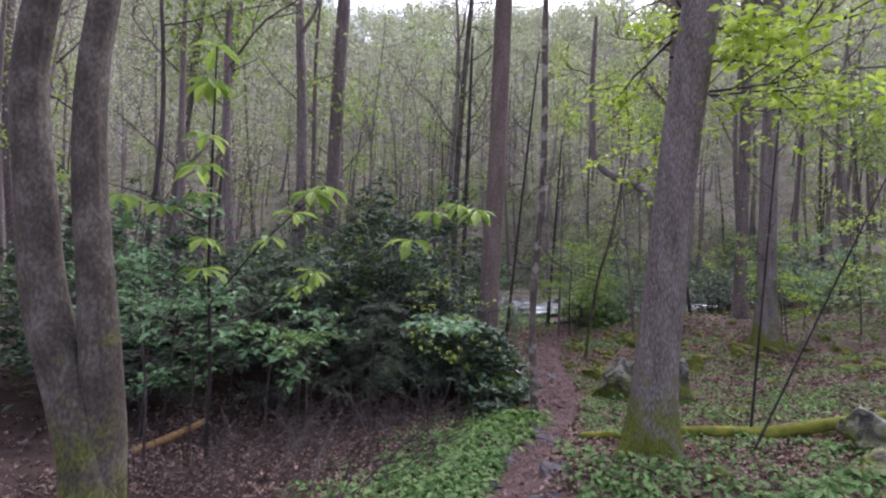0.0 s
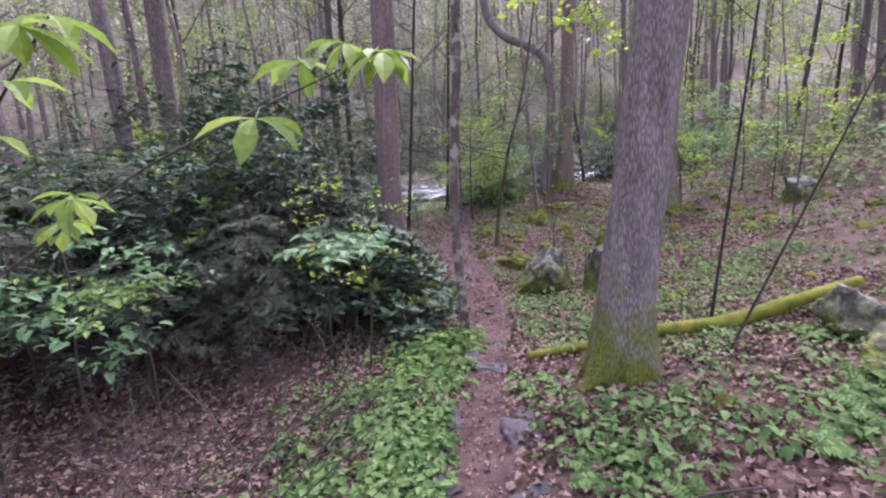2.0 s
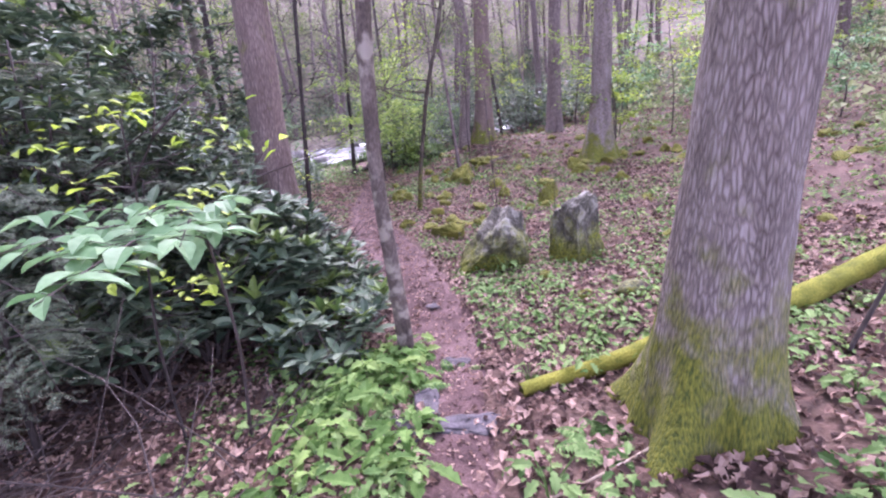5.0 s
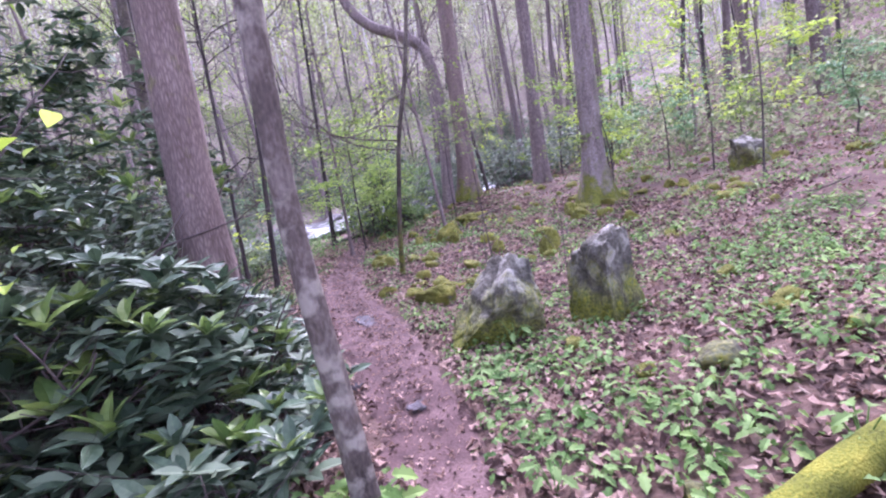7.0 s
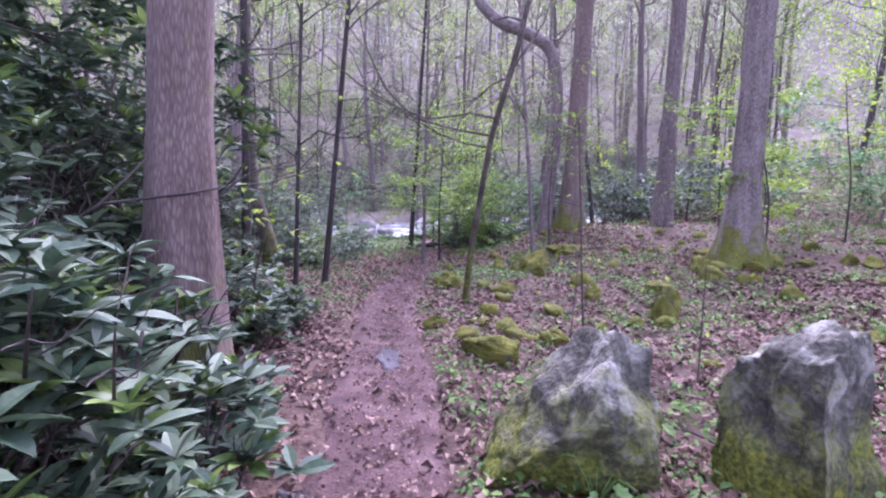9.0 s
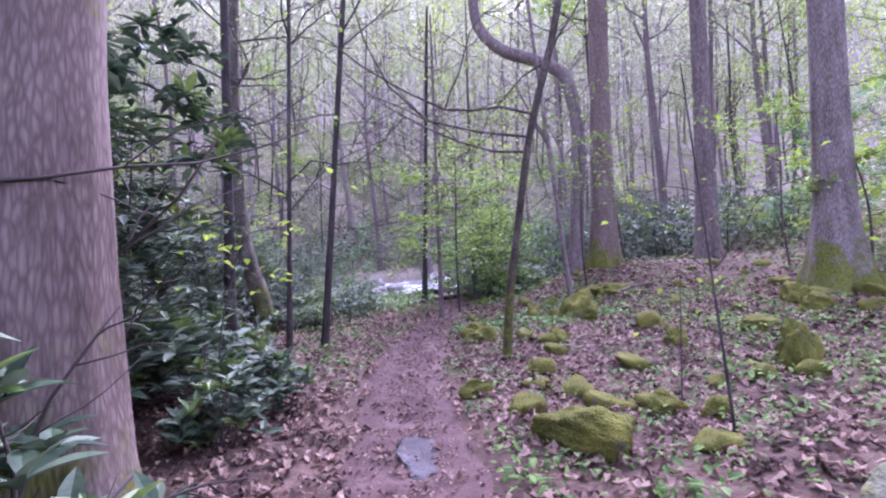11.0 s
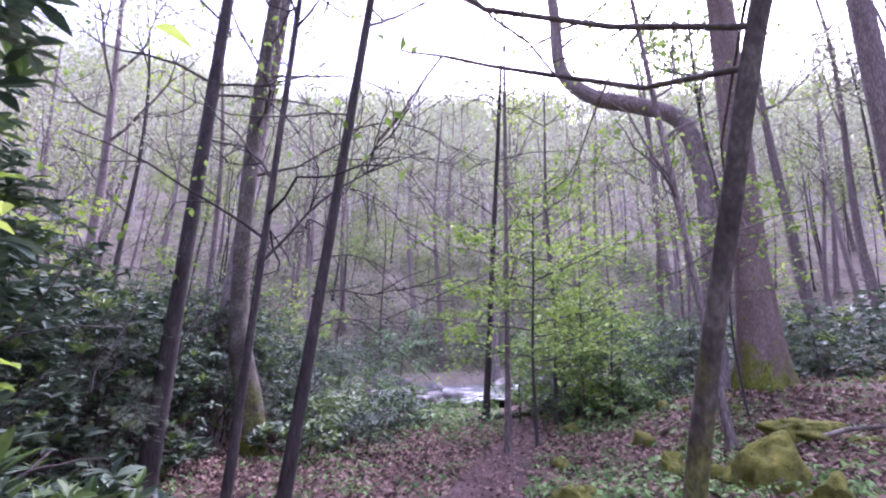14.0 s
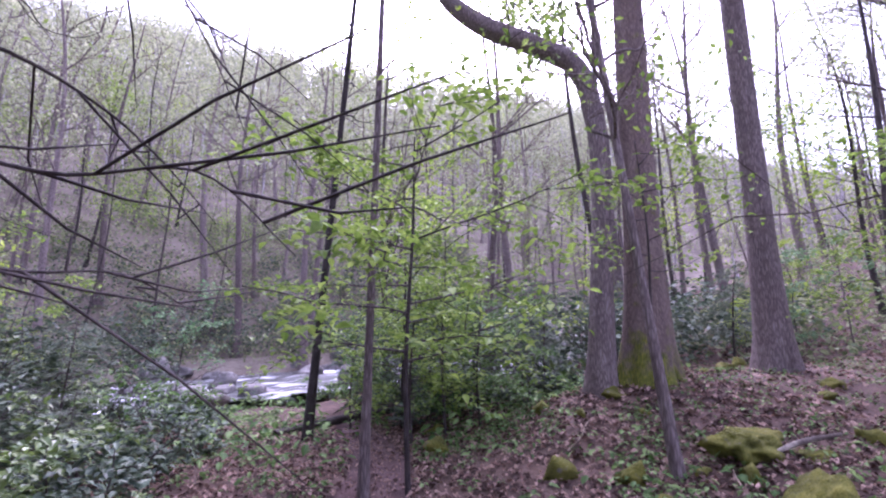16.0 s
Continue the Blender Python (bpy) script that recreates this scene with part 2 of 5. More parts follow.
def lump(x, y, size=1.0):
    """Smooth lumps between -1 and 1, of about that size in metres."""
    x, y = np.asarray(x, float) / size + 100.3, np.asarray(y, float) / size + 57.7
    i, j = np.floor(x).astype(int), np.floor(y).astype(int)
    u, v = x - i, y - j
    u, v = u * u * (3 - 2 * u), v * v * (3 - 2 * v)
    a, b = LATTICE[i % 256, j % 256], LATTICE[(i + 1) % 256, j % 256]
    c, d = LATTICE[i % 256, (j + 1) % 256], LATTICE[(i + 1) % 256, (j + 1) % 256]
    return 2 * ((a * (1 - u) + b * u) * (1 - v) + (c * (1 - u) + d * u) * v) - 1


TRAIL_Y = (-12, -4, 0, 2, 3.5, 5, 6, 7, 8, 9, 10, 11, 12.5, 14, 15, 16, 17, 18, 19, 20, 21.5, 24)
TRAIL_X = (-1.0, -0.2, 0.05, 0.2, 0.5, 0.93, 1.25, 1.75, 2.05, 2.3, 2.48, 2.65, 2.8, 3.05, 3.4, 3.75, 4.1, 4.5, 4.95, 5.4, 5.7, 6.2)
FALL_Y = (-40, -12, 0, 2.5, 5, 7, 9, 12, 16, 22, 25, 29)
FALL_Z = (3.0, 0.8, 0.05, -0.28, -0.62, -0.78, -0.92, -1.03, -1.06, -1.06, -1.12, -1.25)
FINE_Y = np.linspace(-12, 24, 145)
FINE_X = np.convolve(np.pad(np.interp(FINE_Y, TRAIL_Y, TRAIL_X), 3, mode="edge"), np.ones(7) / 7, "valid")


def trail_x(y):
    return np.interp(y, FINE_Y, FINE_X)


def trail_half(y):
    """Half the trodden width: narrow between the herbs, wider past the boulders."""
    return np.interp(y, (0, 6.5, 8, 9.5, 18, 22), (0.27, 0.25, 0.33, 0.43, 0.43, 0.36))


def stream_y(x):
    x = np.asarray(x, float)
    return 33.4 + 0.1 * np.maximum(x - 9, 0) + 0.9 * np.sin(x * 0.23)


def stream_z(x):
    return -1.25 + 0.055 * (np.clip(x, -60, 60) - 3)


def ground_z(x, y):
    x, y = np.asarray(x, float), np.asarray(y, float)
    d = x - trail_x(y)
    z = np.interp(y, FALL_Y, FALL_Z)
    right = np.maximum(d - 0.4, 0)
    z = z + 0.065 * right + 0.075 * np.maximum(right - 4, 0)
    left = np.maximum(-d - 0.7, 0)
    z = z - 0.55 * (1 - np.exp(-left / 2.2)) * np.clip((11 - y) / 4, 0.25, 1)
    z = z + 0.62 * np.exp(-((x - 8.6) ** 2 + (y - 18.7) ** 2) / 4.0)
    z = z + 0.35 * np.exp(-((x - 11.5) ** 2 + (y - 18.0) ** 2) / 6.0)
    z = z + 0.05 * lump(x, y, 0.9) + 0.1 * lump(x, y, 2.7) * np.clip(np.abs(d) - 0.6, 0, 1)
    z = z - 0.05 * np.exp(-(d / 0.4) ** 2)
    s = y - stream_y(x)
    bed = stream_z(x) - 0.5
    t = np.clip((np.abs(s) - 4.0) / 3.0, 0, 1)
    t = t * t * (3 - 2 * t)
    z = bed * (1 - t) + np.where(s > 0, stream_z(x) + 0.8, z) * t
    z = z + 0.66 * np.maximum(s - 8, 0) * np.clip(s / 14, 0, 1)
    z = z + 0.3 * np.maximum(-x - 30, 0) + 0.22 * np.maximum(x - 24, 0)
    return z + 1.5 * lump(x, y, 23) * np.clip((s - 10) / 20, 0, 1)


def mesh_of(name, verts, faces, smooth=False):
    me = bpy.data.meshes.new(name)
    me.from_pydata(np.asarray(verts, float).tolist(), [], [tuple(f) for f in (faces.tolist() if isinstance(faces, np.ndarray) else faces)])
    if smooth:
        me.polygons.foreach_set("use_smooth", [True] * len(me.polygons))
    me.update()
    return me


def part(name, me, mat, parent=None, label=""):
    """Links a mesh as one object, under a thing or a part where one is given."""
    ob = new(name, me)
    if not me.materials:
        me.materials.append(mat)
    if parent:
        ob.parent = parent
    return tagged(ob, label=label)


def empty(name, m, label, category, group="", kind=""):
    ob = new(name)
    ob.empty_display_size = 0.2
    ob.matrix_world = m
    return tagged(ob, label, category, group, kind)


def graded(stops):
    """Coordinates through (start, step) stops, the last giving the end."""
    out = []
    for (a, s), (b, _) in zip(stops, stops[1:]):
        out += list(np.arange(a, b - s * 0.4, s))
    return np.array(out + [stops[-1][0]])


GX = graded([(-420, 40), (-100, 8), (-30, 1.2), (-6, 0.16), (10, 0.4), (20, 1.2), (50, 8), (130, 40), (420, 1)])
GY = graded([(-300, 40), (-60, 6), (-12, 1.0), (0, 0.16), (20, 0.3), (40, 1.2), (70, 5), (130, 8), (200, 30), (500, 1)])


def grid_faces(nx, ny):
    i, j = np.meshgrid(np.arange(nx - 1), np.arange(ny - 1), indexing="ij")
    a = (i * ny + j).ravel()
    return np.stack([a, a + ny, a + ny + 1, a + 1], 1)


gxx, gyy = np.meshgrid(GX, GY, indexing="ij")
gzz = np.minimum(ground_z(gxx, gyy), 90)
ground = part("ground", mesh_of("ground", np.stack([gxx, gyy, gzz], -1).reshape(-1, 3), grid_faces(len(GX), len(GY)), True), M_SOIL)
# ground past the stream takes the litter colour with haze painted in
ground.data.materials.append(M_HILL_HAZY)
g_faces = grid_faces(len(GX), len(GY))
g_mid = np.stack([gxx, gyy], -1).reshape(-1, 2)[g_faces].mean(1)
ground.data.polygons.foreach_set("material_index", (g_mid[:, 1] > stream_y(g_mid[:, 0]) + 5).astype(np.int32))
tagged(ground, "dark forest soil sloping down to a stream and up a hillside", "ground", kind="structure")

# trail: a trodden strip with wandering edges
ty = np.arange(-8, 23.6, 0.08)
ta = np.linspace(-1, 1, 13)
tyy, taa = np.meshgrid(ty, ta, indexing="ij")
half = trail_half(tyy) + 0.09 * lump(tyy, np.sign(taa) * 9, 0.7) + 0.05 * lump(tyy, np.sign(taa) * 5, 0.2)
txx = trail_x(tyy) + taa * half
tzz = ground_z(txx, tyy) + 0.022 * (1 - taa ** 6) + 0.006 + 0.012 * lump(txx, tyy, 0.13) - 0.02 * (np.abs(taa) > 0.99)
trail = part("trail", mesh_of("trail", np.stack([txx, tyy, tzz], -1).reshape(-1, 3), grid_faces(len(ty), len(ta))[:, ::-1], True), M_TRAIL)
tagged(trail, "narrow trodden footpath of reddish brown earth", "footpath", kind="structure")

# stream
sx = np.arange(-40, 60, 0.25)
sa = np.linspace(-5.6, 5.6, 57)
sxx, saa = np.meshgrid(sx, sa, indexing="ij")
szz = stream_z(sxx) + 0.07 * lump(sxx, saa, 0.6) + 0.09 * lump(sxx, saa, 1.7) * (1 - (saa / 5.6) ** 2)
stream = part("stream", mesh_of("stream", np.stack([sxx, stream_y(sxx) + saa, szz], -1).reshape(-1, 3), grid_faces(len(sx), len(sa))[:, ::-1], True), M_WATER)
tagged(stream, "rushing white mountain stream between boulders", "stream", kind="structure")

# ---- shapes of leaves: length along y from 0 to 1, drooping along z ----


def leaf_shape(widths, droop=0.25, fold=0.12, curl=0.0):
    """A leaf along +y, widths from foot to tip; two rows of faces either side of a folded midrib."""
    k = len(widths)
    v, f = [], []
    for i, w in enumerate(widths):
        y = i / (k - 1)
        z = -droop * y * y + curl * math.sin(y * 6)
        v += [(-w / 2, y, z + fold * w), (0, y, z), (w / 2, y, z + fold * w)]
    for i in range(k - 1):
        a = 3 * i
        f += [(a, a + 1, a + 4, a + 3), (a + 1, a + 2, a + 5, a + 4)]
    return np.array(v), np.array(f)


L_LONG = leaf_shape([0.05, 0.22, 0.36, 0.37, 0.24, 0.02], 0.2, 0.18)
L_OVAL = leaf_shape([0.05, 0.5, 0.58, 0.36, 0.02], 0.2, 0.2)
L_SMALL = leaf_shape([0.1, 0.6, 0.05], 0.2, 0.2)
L_DEAD = leaf_shape([0.15, 0.6, 0.45, 0.06], 0.12, 0.35, 0.12)
L_TINY = (np.array([(0, 0, 0), (0.32, 0.5, 0.06), (0, 1, -0.15), (-0.32, 0.5, 0.06)], float), np.array([(0, 1, 2, 3)]))
L_LOBED = leaf_shape([0.05, 0.42, 0.3, 0.66, 0.4, 0.5, 0.22, 0.02], 0.25, 0.2)
L_OBOV = leaf_shape([0.04, 0.16, 0.34, 0.42, 0.04], 0.45, 0.25)


def turn(yaw, pitch, roll):
    """Rotation matrices: roll about the leaf, pitch up, then yaw."""
    cy, sy, cp, sp, cr, sr = np.cos(yaw), np.sin(yaw), np.cos(pitch), np.sin(pitch), np.cos(roll), np.sin(roll)
    o, i = np.zeros_like(cy), np.ones_like(cy)
    rz = np.stack([cy, -sy, o, sy, cy, o, o, o, i], -1).reshape(-1, 3, 3)
    rx = np.stack([i, o, o, o, cp, -sp, o, sp, cp], -1).reshape(-1, 3, 3)
    ry = np.stack([cr, o, sr, o, i, o, -sr, o, cr], -1).reshape(-1, 3, 3)
    return rz @ rx @ ry


def scatter(shape, places, size, yaw, pitch, roll):
    v, f = shape
    places = np.asarray(places, float)
    n = len(places)
    m = turn(np.broadcast_to(yaw, n).astype(float), np.broadcast_to(pitch, n).astype(float), np.broadcast_to(roll, n).astype(float))
    w = np.einsum("nij,kj->nki", m, v) * np.broadcast_to(size, n)[:, None, None] + places[:, None, :]
    return w.reshape(-1, 3), (f[None] + (np.arange(n) * len(v))[:, None, None]).reshape(-1, f.shape[1])


def joined(pieces):
    vs, fs, o = [], [], 0
    for v, f in pieces:
        vs.append(np.asarray(v))
        fs += [tuple(int(q) + o for q in t) for t in f]
        o += len(v)
    return np.concatenate(vs), fs


def tube(points, radii, seg=8, relief=0.0, ridges=11, lobes=0.0, cap=True, seed=0):
    """A tapering tube along points. relief: bark ridges as a share of the radius; lobes: root flare on the first rings."""
    p = np.asarray(points, float)
    r = np.asarray(radii, float)
    t = np.gradient(p, axis=0)
    t /= np.linalg.norm(t, axis=1)[:, None] + 1e-9
    side = np.cross(t[0], (0.13, 1, 0.07))
    side /= np.linalg.norm(side)
    ang = np.arange(seg) * 2 * np.pi / seg
    along = np.concatenate([[0], np.cumsum(np.linalg.norm(np.diff(p, axis=0), axis=1))])
    v = []
    for i in range(len(p)):
        side = side - t[i] * (side @ t[i])
        side /= np.linalg.norm(side)
        up = np.cross(t[i], side)
        k = np.ones(seg)
        if relief:
            a1 = ang * ridges / (2 * np.pi)
            k += relief * (lump(a1 * 2.0 + seed, np.full(seg, along[i] / max(0.02, r.max()) * 0.35), 1.0) * np.minimum(1, 2 * np.abs(np.sin(ang / 2)) + 0.2)
                           + 0.5 * lump(np.cos(ang) * 1.5 + seed, np.sin(ang) * 1.5 + along[i] * 0.7, 1.0))
        if lobes:
            k += lobes * np.exp(-along[i] / (1.6 * r[-1] + 0.15)) * (0.55 + 0.45 * np.cos(ang * 4 + seed) + 0.3 * np.cos(ang * 7 + 2 * seed))
        v.append(p[i] + (np.cos(ang) * k * r[i])[:, None] * side + (np.sin(ang) * k * r[i])[:, None] * up)
    v = np.concatenate(v)
    i, j = np.meshgrid(np.arange(len(p) - 1), np.arange(seg), indexing="ij")
    a, b = (i * seg + j).ravel(), (i * seg + (j + 1) % seg).ravel()
    f = np.stack([a, b, b + seg, a + seg], 1).tolist()
    if cap:
        f.append(tuple(range((len(p) - 1) * seg, len(p) * seg)))
    return v, f


def bezier(ctrl, n):
    """A smooth line through the given points."""
    c = np.asarray(ctrl, float)
    s = np.concatenate([[0], np.cumsum(np.linalg.norm(np.diff(c, axis=0), axis=1))])
    q = np.linspace(0, s[-1], n)
    tan = np.gradient(c, s, axis=0)
    k = np.clip(np.searchsorted(s, q, side="right") - 1, 0, len(c) - 2)
    h = (s[k + 1] - s[k])[:, None]
    u = ((q - s[k]) / (s[k + 1] - s[k]))[:, None]
    return (2 * u ** 3 - 3 * u ** 2 + 1) * c[k] + (u ** 3 - 2 * u ** 2 + u) * h * tan[k] + (-2 * u ** 3 + 3 * u ** 2) * c[k + 1] + (u ** 3 - u ** 2) * h * tan[k + 1]


def twigs(rng, start, way, length, radius, depth, out, tips, lift=0.25, bend=0.35, seg=5):
    """A branching limb: adds tubes to out, and the ends to tips."""
    way = np.asarray(way, float) / np.linalg.norm(way)
    pts = [np.asarray(start, float)]
    n = 6
    for i in range(n):
        way = way + rng.normal(0, bend / n * 1.6, 3) + np.array([0, 0, lift / n])
        way /= np.linalg.norm(way)
        pts.append(pts[-1] + way * length / n)
    out.append(tube(pts, np.linspace(radius, radius * (0.35 if depth else 0.2), len(pts)), seg if radius > 0.012 else 4))
    for i in range(2, len(pts)):
        tips.append((pts[i], way.copy(), depth))
    if depth:
        for q in range(rng.integers(2, 5)):
            i = rng.integers(1, n)
            side = rng.normal(0, 1, 3)
            side -= way * (side @ way)
            side /= np.linalg.norm(side)
            w = (pts[i + 1] - pts[i]) / np.linalg.norm(pts[i + 1] - pts[i]) * 0.75 + side * 0.75
            twigs(rng, pts[i], w, length * rng.uniform(0.4, 0.65), radius * 0.5, depth - 1, out, tips, lift, bend, 4)


def bare_twigs(tubes, mat, parent):
    """The side twigs of a limb, too fine and many to count."""
    if tubes:
        part("twig_cluster", mesh_of("twig_cluster", *joined(tubes), True), mat, parent)["kind"] = "stuff"


def crown_leaves(rng, tips, count, size, shape, spread=0.25, flat=False):
    k = rng.integers(0, len(tips), count)
    p = np.array([tips[i][0] for i in k]) + rng.normal(0, spread, (count, 3)) * (np.array([1, 1, 0.35]) if flat else 1)
    return scatter(shape, p, rng.uniform(0.6, 1.2, count) * size, rng.uniform(0, 6.28, count),
                   rng.normal(-0.1 if flat else -0.4, 0.25 if flat else 0.5, count), rng.normal(0, 0.25 if flat else 0.6, count))


def at_ground(x, y, sink=0.0):
    return (x, y, float(ground_z(x, y)) - sink)


# ---- the trees beside the trail ----


def hero_tree(label, line, radii, mat, seg=40, relief=0.06, ridges=22, lobes=0.5, rings=90, limbs=(), crown=None, seed=0, name="tree"):
    """A trunk along a line of points from its foot; limbs: (height index along the line 0..1, way, length, radius)."""
    rng = np.random.default_rng(seed)
    foot = np.array(line[0], float)
    root = empty(name, pose(*foot), label, "tree")
    pts = bezier(np.asarray(line, float) - foot, rings)
    s = np.linspace(0, 1, rings)
    rad = np.interp(s, np.linspace(0, 1, len(radii)), radii)
    part("trunk", mesh_of("trunk", *tube(pts, rad, seg, relief, ridges, lobes, seed=seed), True), mat, root)
    all_tips = []
    for at, way, length, radius in limbs:
        out, tips = [], []
        i = int(at * (rings - 1))
        twigs(rng, pts[i], way, length, radius, 3 if radius > 0.015 else 2, out, tips, 0.1, 0.75)
        bare_twigs(out[1:], mat, part("limb", mesh_of("limb", *out[0], True), mat, root))
        all_tips += tips
    if crown and all_tips:
        count, size, shape, leaf_mat = crown
        part("crown", mesh_of("crown", *crown_leaves(rng, all_tips, count, size, shape)), leaf_mat, root)
    return root


def up(x, y, dx, dy, h, sink=0.12):
    """A straightish trunk line from the ground at x, y, leaning by dx, dy at height h."""
    z = float(ground_z(x, y)) - sink
    return [(x, y, z), (x + dx * 0.3, y + dy * 0.3, z + h * 0.3), (x + dx * 0.62, y + dy * 0.62, z + h * 0.62), (x + dx, y + dy, z + h)]


def limb_set(rng, n, lo, hi, length, radius):
    out = []
    for i in range(n):
        a = rng.uniform(0, 6.28)
        out.append((rng.uniform(lo, hi), (math.cos(a), math.sin(a), rng.uniform(0.3, 0.9)), length * rng.uniform(0.6, 1.2), radius))
    return out


HR = np.random.default_rng(3)
SPRING = (1500, 0.12, L_SMALL, M_SPRING_BRIGHT)
BIG_TREE = hero_tree("large leaning hardwood with ridged grey bark and a mossy foot", [at_ground(2.42, 5.4, 0.2), (2.46, 5.38, 0.3), (2.56, 5.33, 1.7), (2.66, 5.28, 3.0), (2.84, 5.2, 4.6), (3.0, 4.8, 8.0), (3.3, 4.9, 14)],
          [0.29, 0.222, 0.208, 0.2, 0.195, 0.188, 0.175, 0.165, 0.15, 0.13, 0.1], M_BARK_BIG, 84, 0.05, 30, 1.15, 260,
          limb_set(HR, 9, 0.45, 0.95, 3.6, 0.06), SPRING, 11)
SLIM_TREE = hero_tree("slender leaning young tree with pale blotched bark", [at_ground(1.49, 7.27, 0.1), (1.45, 7.27, -0.1), (1.41, 7.27, 0.65), (1.43, 7.27, 1.4), (1.49, 7.26, 2.2), (1.49, 7.27, 6), (1.63, 7.37, 11)],
          [0.066, 0.052, 0.05, 0.05, 0.047, 0.042, 0.034, 0.026, 0.018], M_BARK_PALE, 28, 0.07, 12, 0.3, 150,
          limb_set(HR, 7, 0.5, 0.95, 1.8, 0.02), (500, 0.1, L_SMALL, M_SPRING_BRIGHT), 12)
hero_tree("large straight hardwood trunk behind evergreen shrubs", [at_ground(1.03, 10.6, 0.2), (1.05, 10.6, 0.5), (1.13, 10.6, 3.0), (1.2, 10.6, 8.0), (1.3, 10.7, 17)],
          [0.31, 0.21, 0.2, 0.197, 0.193, 0.21, 0.2, 0.18, 0.15], M_BARK_MOSSY, 64, 0.05, 26, 0.8, 160, limb_set(HR, 9, 0.5, 0.95, 3.5, 0.06), SPRING, 13)
twin = empty("twin_stemmed_tree", pose(-2.43, 3.35, float(ground_z(-2.43, 3.35)) - 0.1), "tree with two smooth lichened stems from one mossy foot", "tree")
for line, rad in (([(0.02, 0, 0), (0.0, 0, 0.75), (-0.14, 0, 1.25), (-0.4, 0.02, 1.95), (-0.56, 0.05, 2.75), (-0.67, 0.05, 3.6), (-0.62, 0.1, 4.6), (-0.7, 0.4, 10)], [0.2, 0.15, 0.125, 0.11, 0.105, 0.1, 0.095, 0.09, 0.07]),
                  ([(0.04, 0.05, 0), (0.05, 0.05, 0.9), (0.0, 0.05, 1.5), (-0.08, 0.06, 2.1), (-0.2, 0.08, 2.9), (-0.24, 0.1, 3.8), (-0.18, 0.15, 4.6), (0.1, 0.4, 10)], [0.17, 0.13, 0.11, 0.1, 0.095, 0.09, 0.085, 0.08, 0.06])):
    part("trunk", mesh_of("trunk", *tube(bezier(line, 130), np.interp(np.linspace(0, 1, 130), np.linspace(0, 1, len(rad)), rad), 48, 0.06, 14, 0.4, seed=5), True), M_BARK_TWIN, twin)

hero_tree("large straight hardwood on a mossy mound", up(8.8, 18.5, 0.35, -0.2, 18, 0.2), [0.36, 0.25, 0.235, 0.225, 0.22, 0.21, 0.25, 0.22, 0.18],
          M_BARK_MOSSY, 56, 0.05, 24, 0.6, 130, limb_set(HR, 10, 0.4, 0.95, 3.5, 0.06), SPRING, 14)
hero_tree("crooked tree with a sharply bent mossy elbow", [at_ground(8.15, 18.8, 0.15), (8.25, 18.78, 1.0), (8.37, 18.75, 2.6), (8.35, 18.78, 3.9), (8.15, 18.9, 4.75), (7.6, 19.4, 5.3), (7.05, 19.8, 5.65), (6.55, 20.3, 6.4), (6.4, 20.5, 8.3), (6.5, 20.6, 13)],
          [0.21, 0.16, 0.15, 0.155, 0.165, 0.15, 0.13, 0.12, 0.1, 0.07], M_BARK, 32, 0.06, 16, 0.4, 150, limb_set(HR, 7, 0.55, 0.95, 2.6, 0.04), SPRING, 15)
hero_tree("hardwood trunk with a thick moss collar", up(9.28, 13.49, 0.2, -0.2, 17, 0.2), [0.4, 0.245, 0.225, 0.22, 0.21, 0.2, 0.19, 0.26, 0.25, 0.24, 0.22, 0.2, 0.15],
          M_BARK_BIG, 56, 0.06, 22, 0.8, 130, limb_set(HR, 10, 0.45, 0.95, 3.4, 0.06), SPRING, 16)
hero_tree("tall reddish brown hardwood trunk", up(11.55, 18.2, 0.3, -0.1, 18, 0.2), [0.3, 0.215, 0.2, 0.195, 0.19, 0.26, 0.24, 0.21, 0.16],
          M_BARK, 40, 0.05, 20, 0.5, 110, limb_set(HR, 10, 0.45, 0.95, 3.4, 0.06), SPRING, 17)
hero_tree("young dark trunk beside evergreen shrubs", up(0.68, 16.3, 0.1, 0.2, 11, 0.1), [0.1, 0.072, 0.068, 0.062, 0.055, 0.04], M_BARK_DARK, 20, 0.06, 10, 0.3, 80,
          limb_set(HR, 14, 0.25, 0.95, 2.2, 0.018), (260, 0.09, L_SMALL, M_SPRING), 18)
hero_tree("brown trunk with a bowed mossy foot", [at_ground(0.95, 18.8, 0.15), (0.84, 18.8, -0.5), (0.62, 18.8, 0.3), (0.48, 18.82, 1.5), (0.42, 18.85, 3.2), (0.5, 18.9, 7), (0.9, 19.0, 14)], [0.2, 0.125, 0.115, 0.11, 0.105, 0.09], M_BARK_TWIN, 32, 0.06, 16, 0.5, 90,
          limb_set(HR, 13, 0.25, 0.95, 2.8, 0.028), (500, 0.1, L_SMALL, M_SPRING), 19)
hero_tree("very slender dark young trunk", up(1.6, 15.65, 0.25, 0.1, 8, 0.1), [0.05, 0.034, 0.032, 0.03, 0.026, 0.02], M_BARK_DARK, 16, 0.06, 10, 0.3, 70,
          limb_set(HR, 11, 0.25, 0.95, 1.8, 0.0155), (200, 0.08, L_SMALL, M_SPRING), 20)
LIMBED = hero_tree("dark young trunk with long bare lower limbs", up(2.1, 15.35, 0.9, 0.2, 10, 0.1), [0.06, 0.044, 0.042, 0.038, 0.033, 0.025], M_BARK_DARK, 22, 0.07, 12, 0.3, 80,
          [(0.36, (-0.7, -0.4, 0.2), 1.6, 0.012)] + limb_set(HR, 9, 0.4, 0.95, 2.2, 0.018),
          (200, 0.08, L_SMALL, M_SPRING), 21)
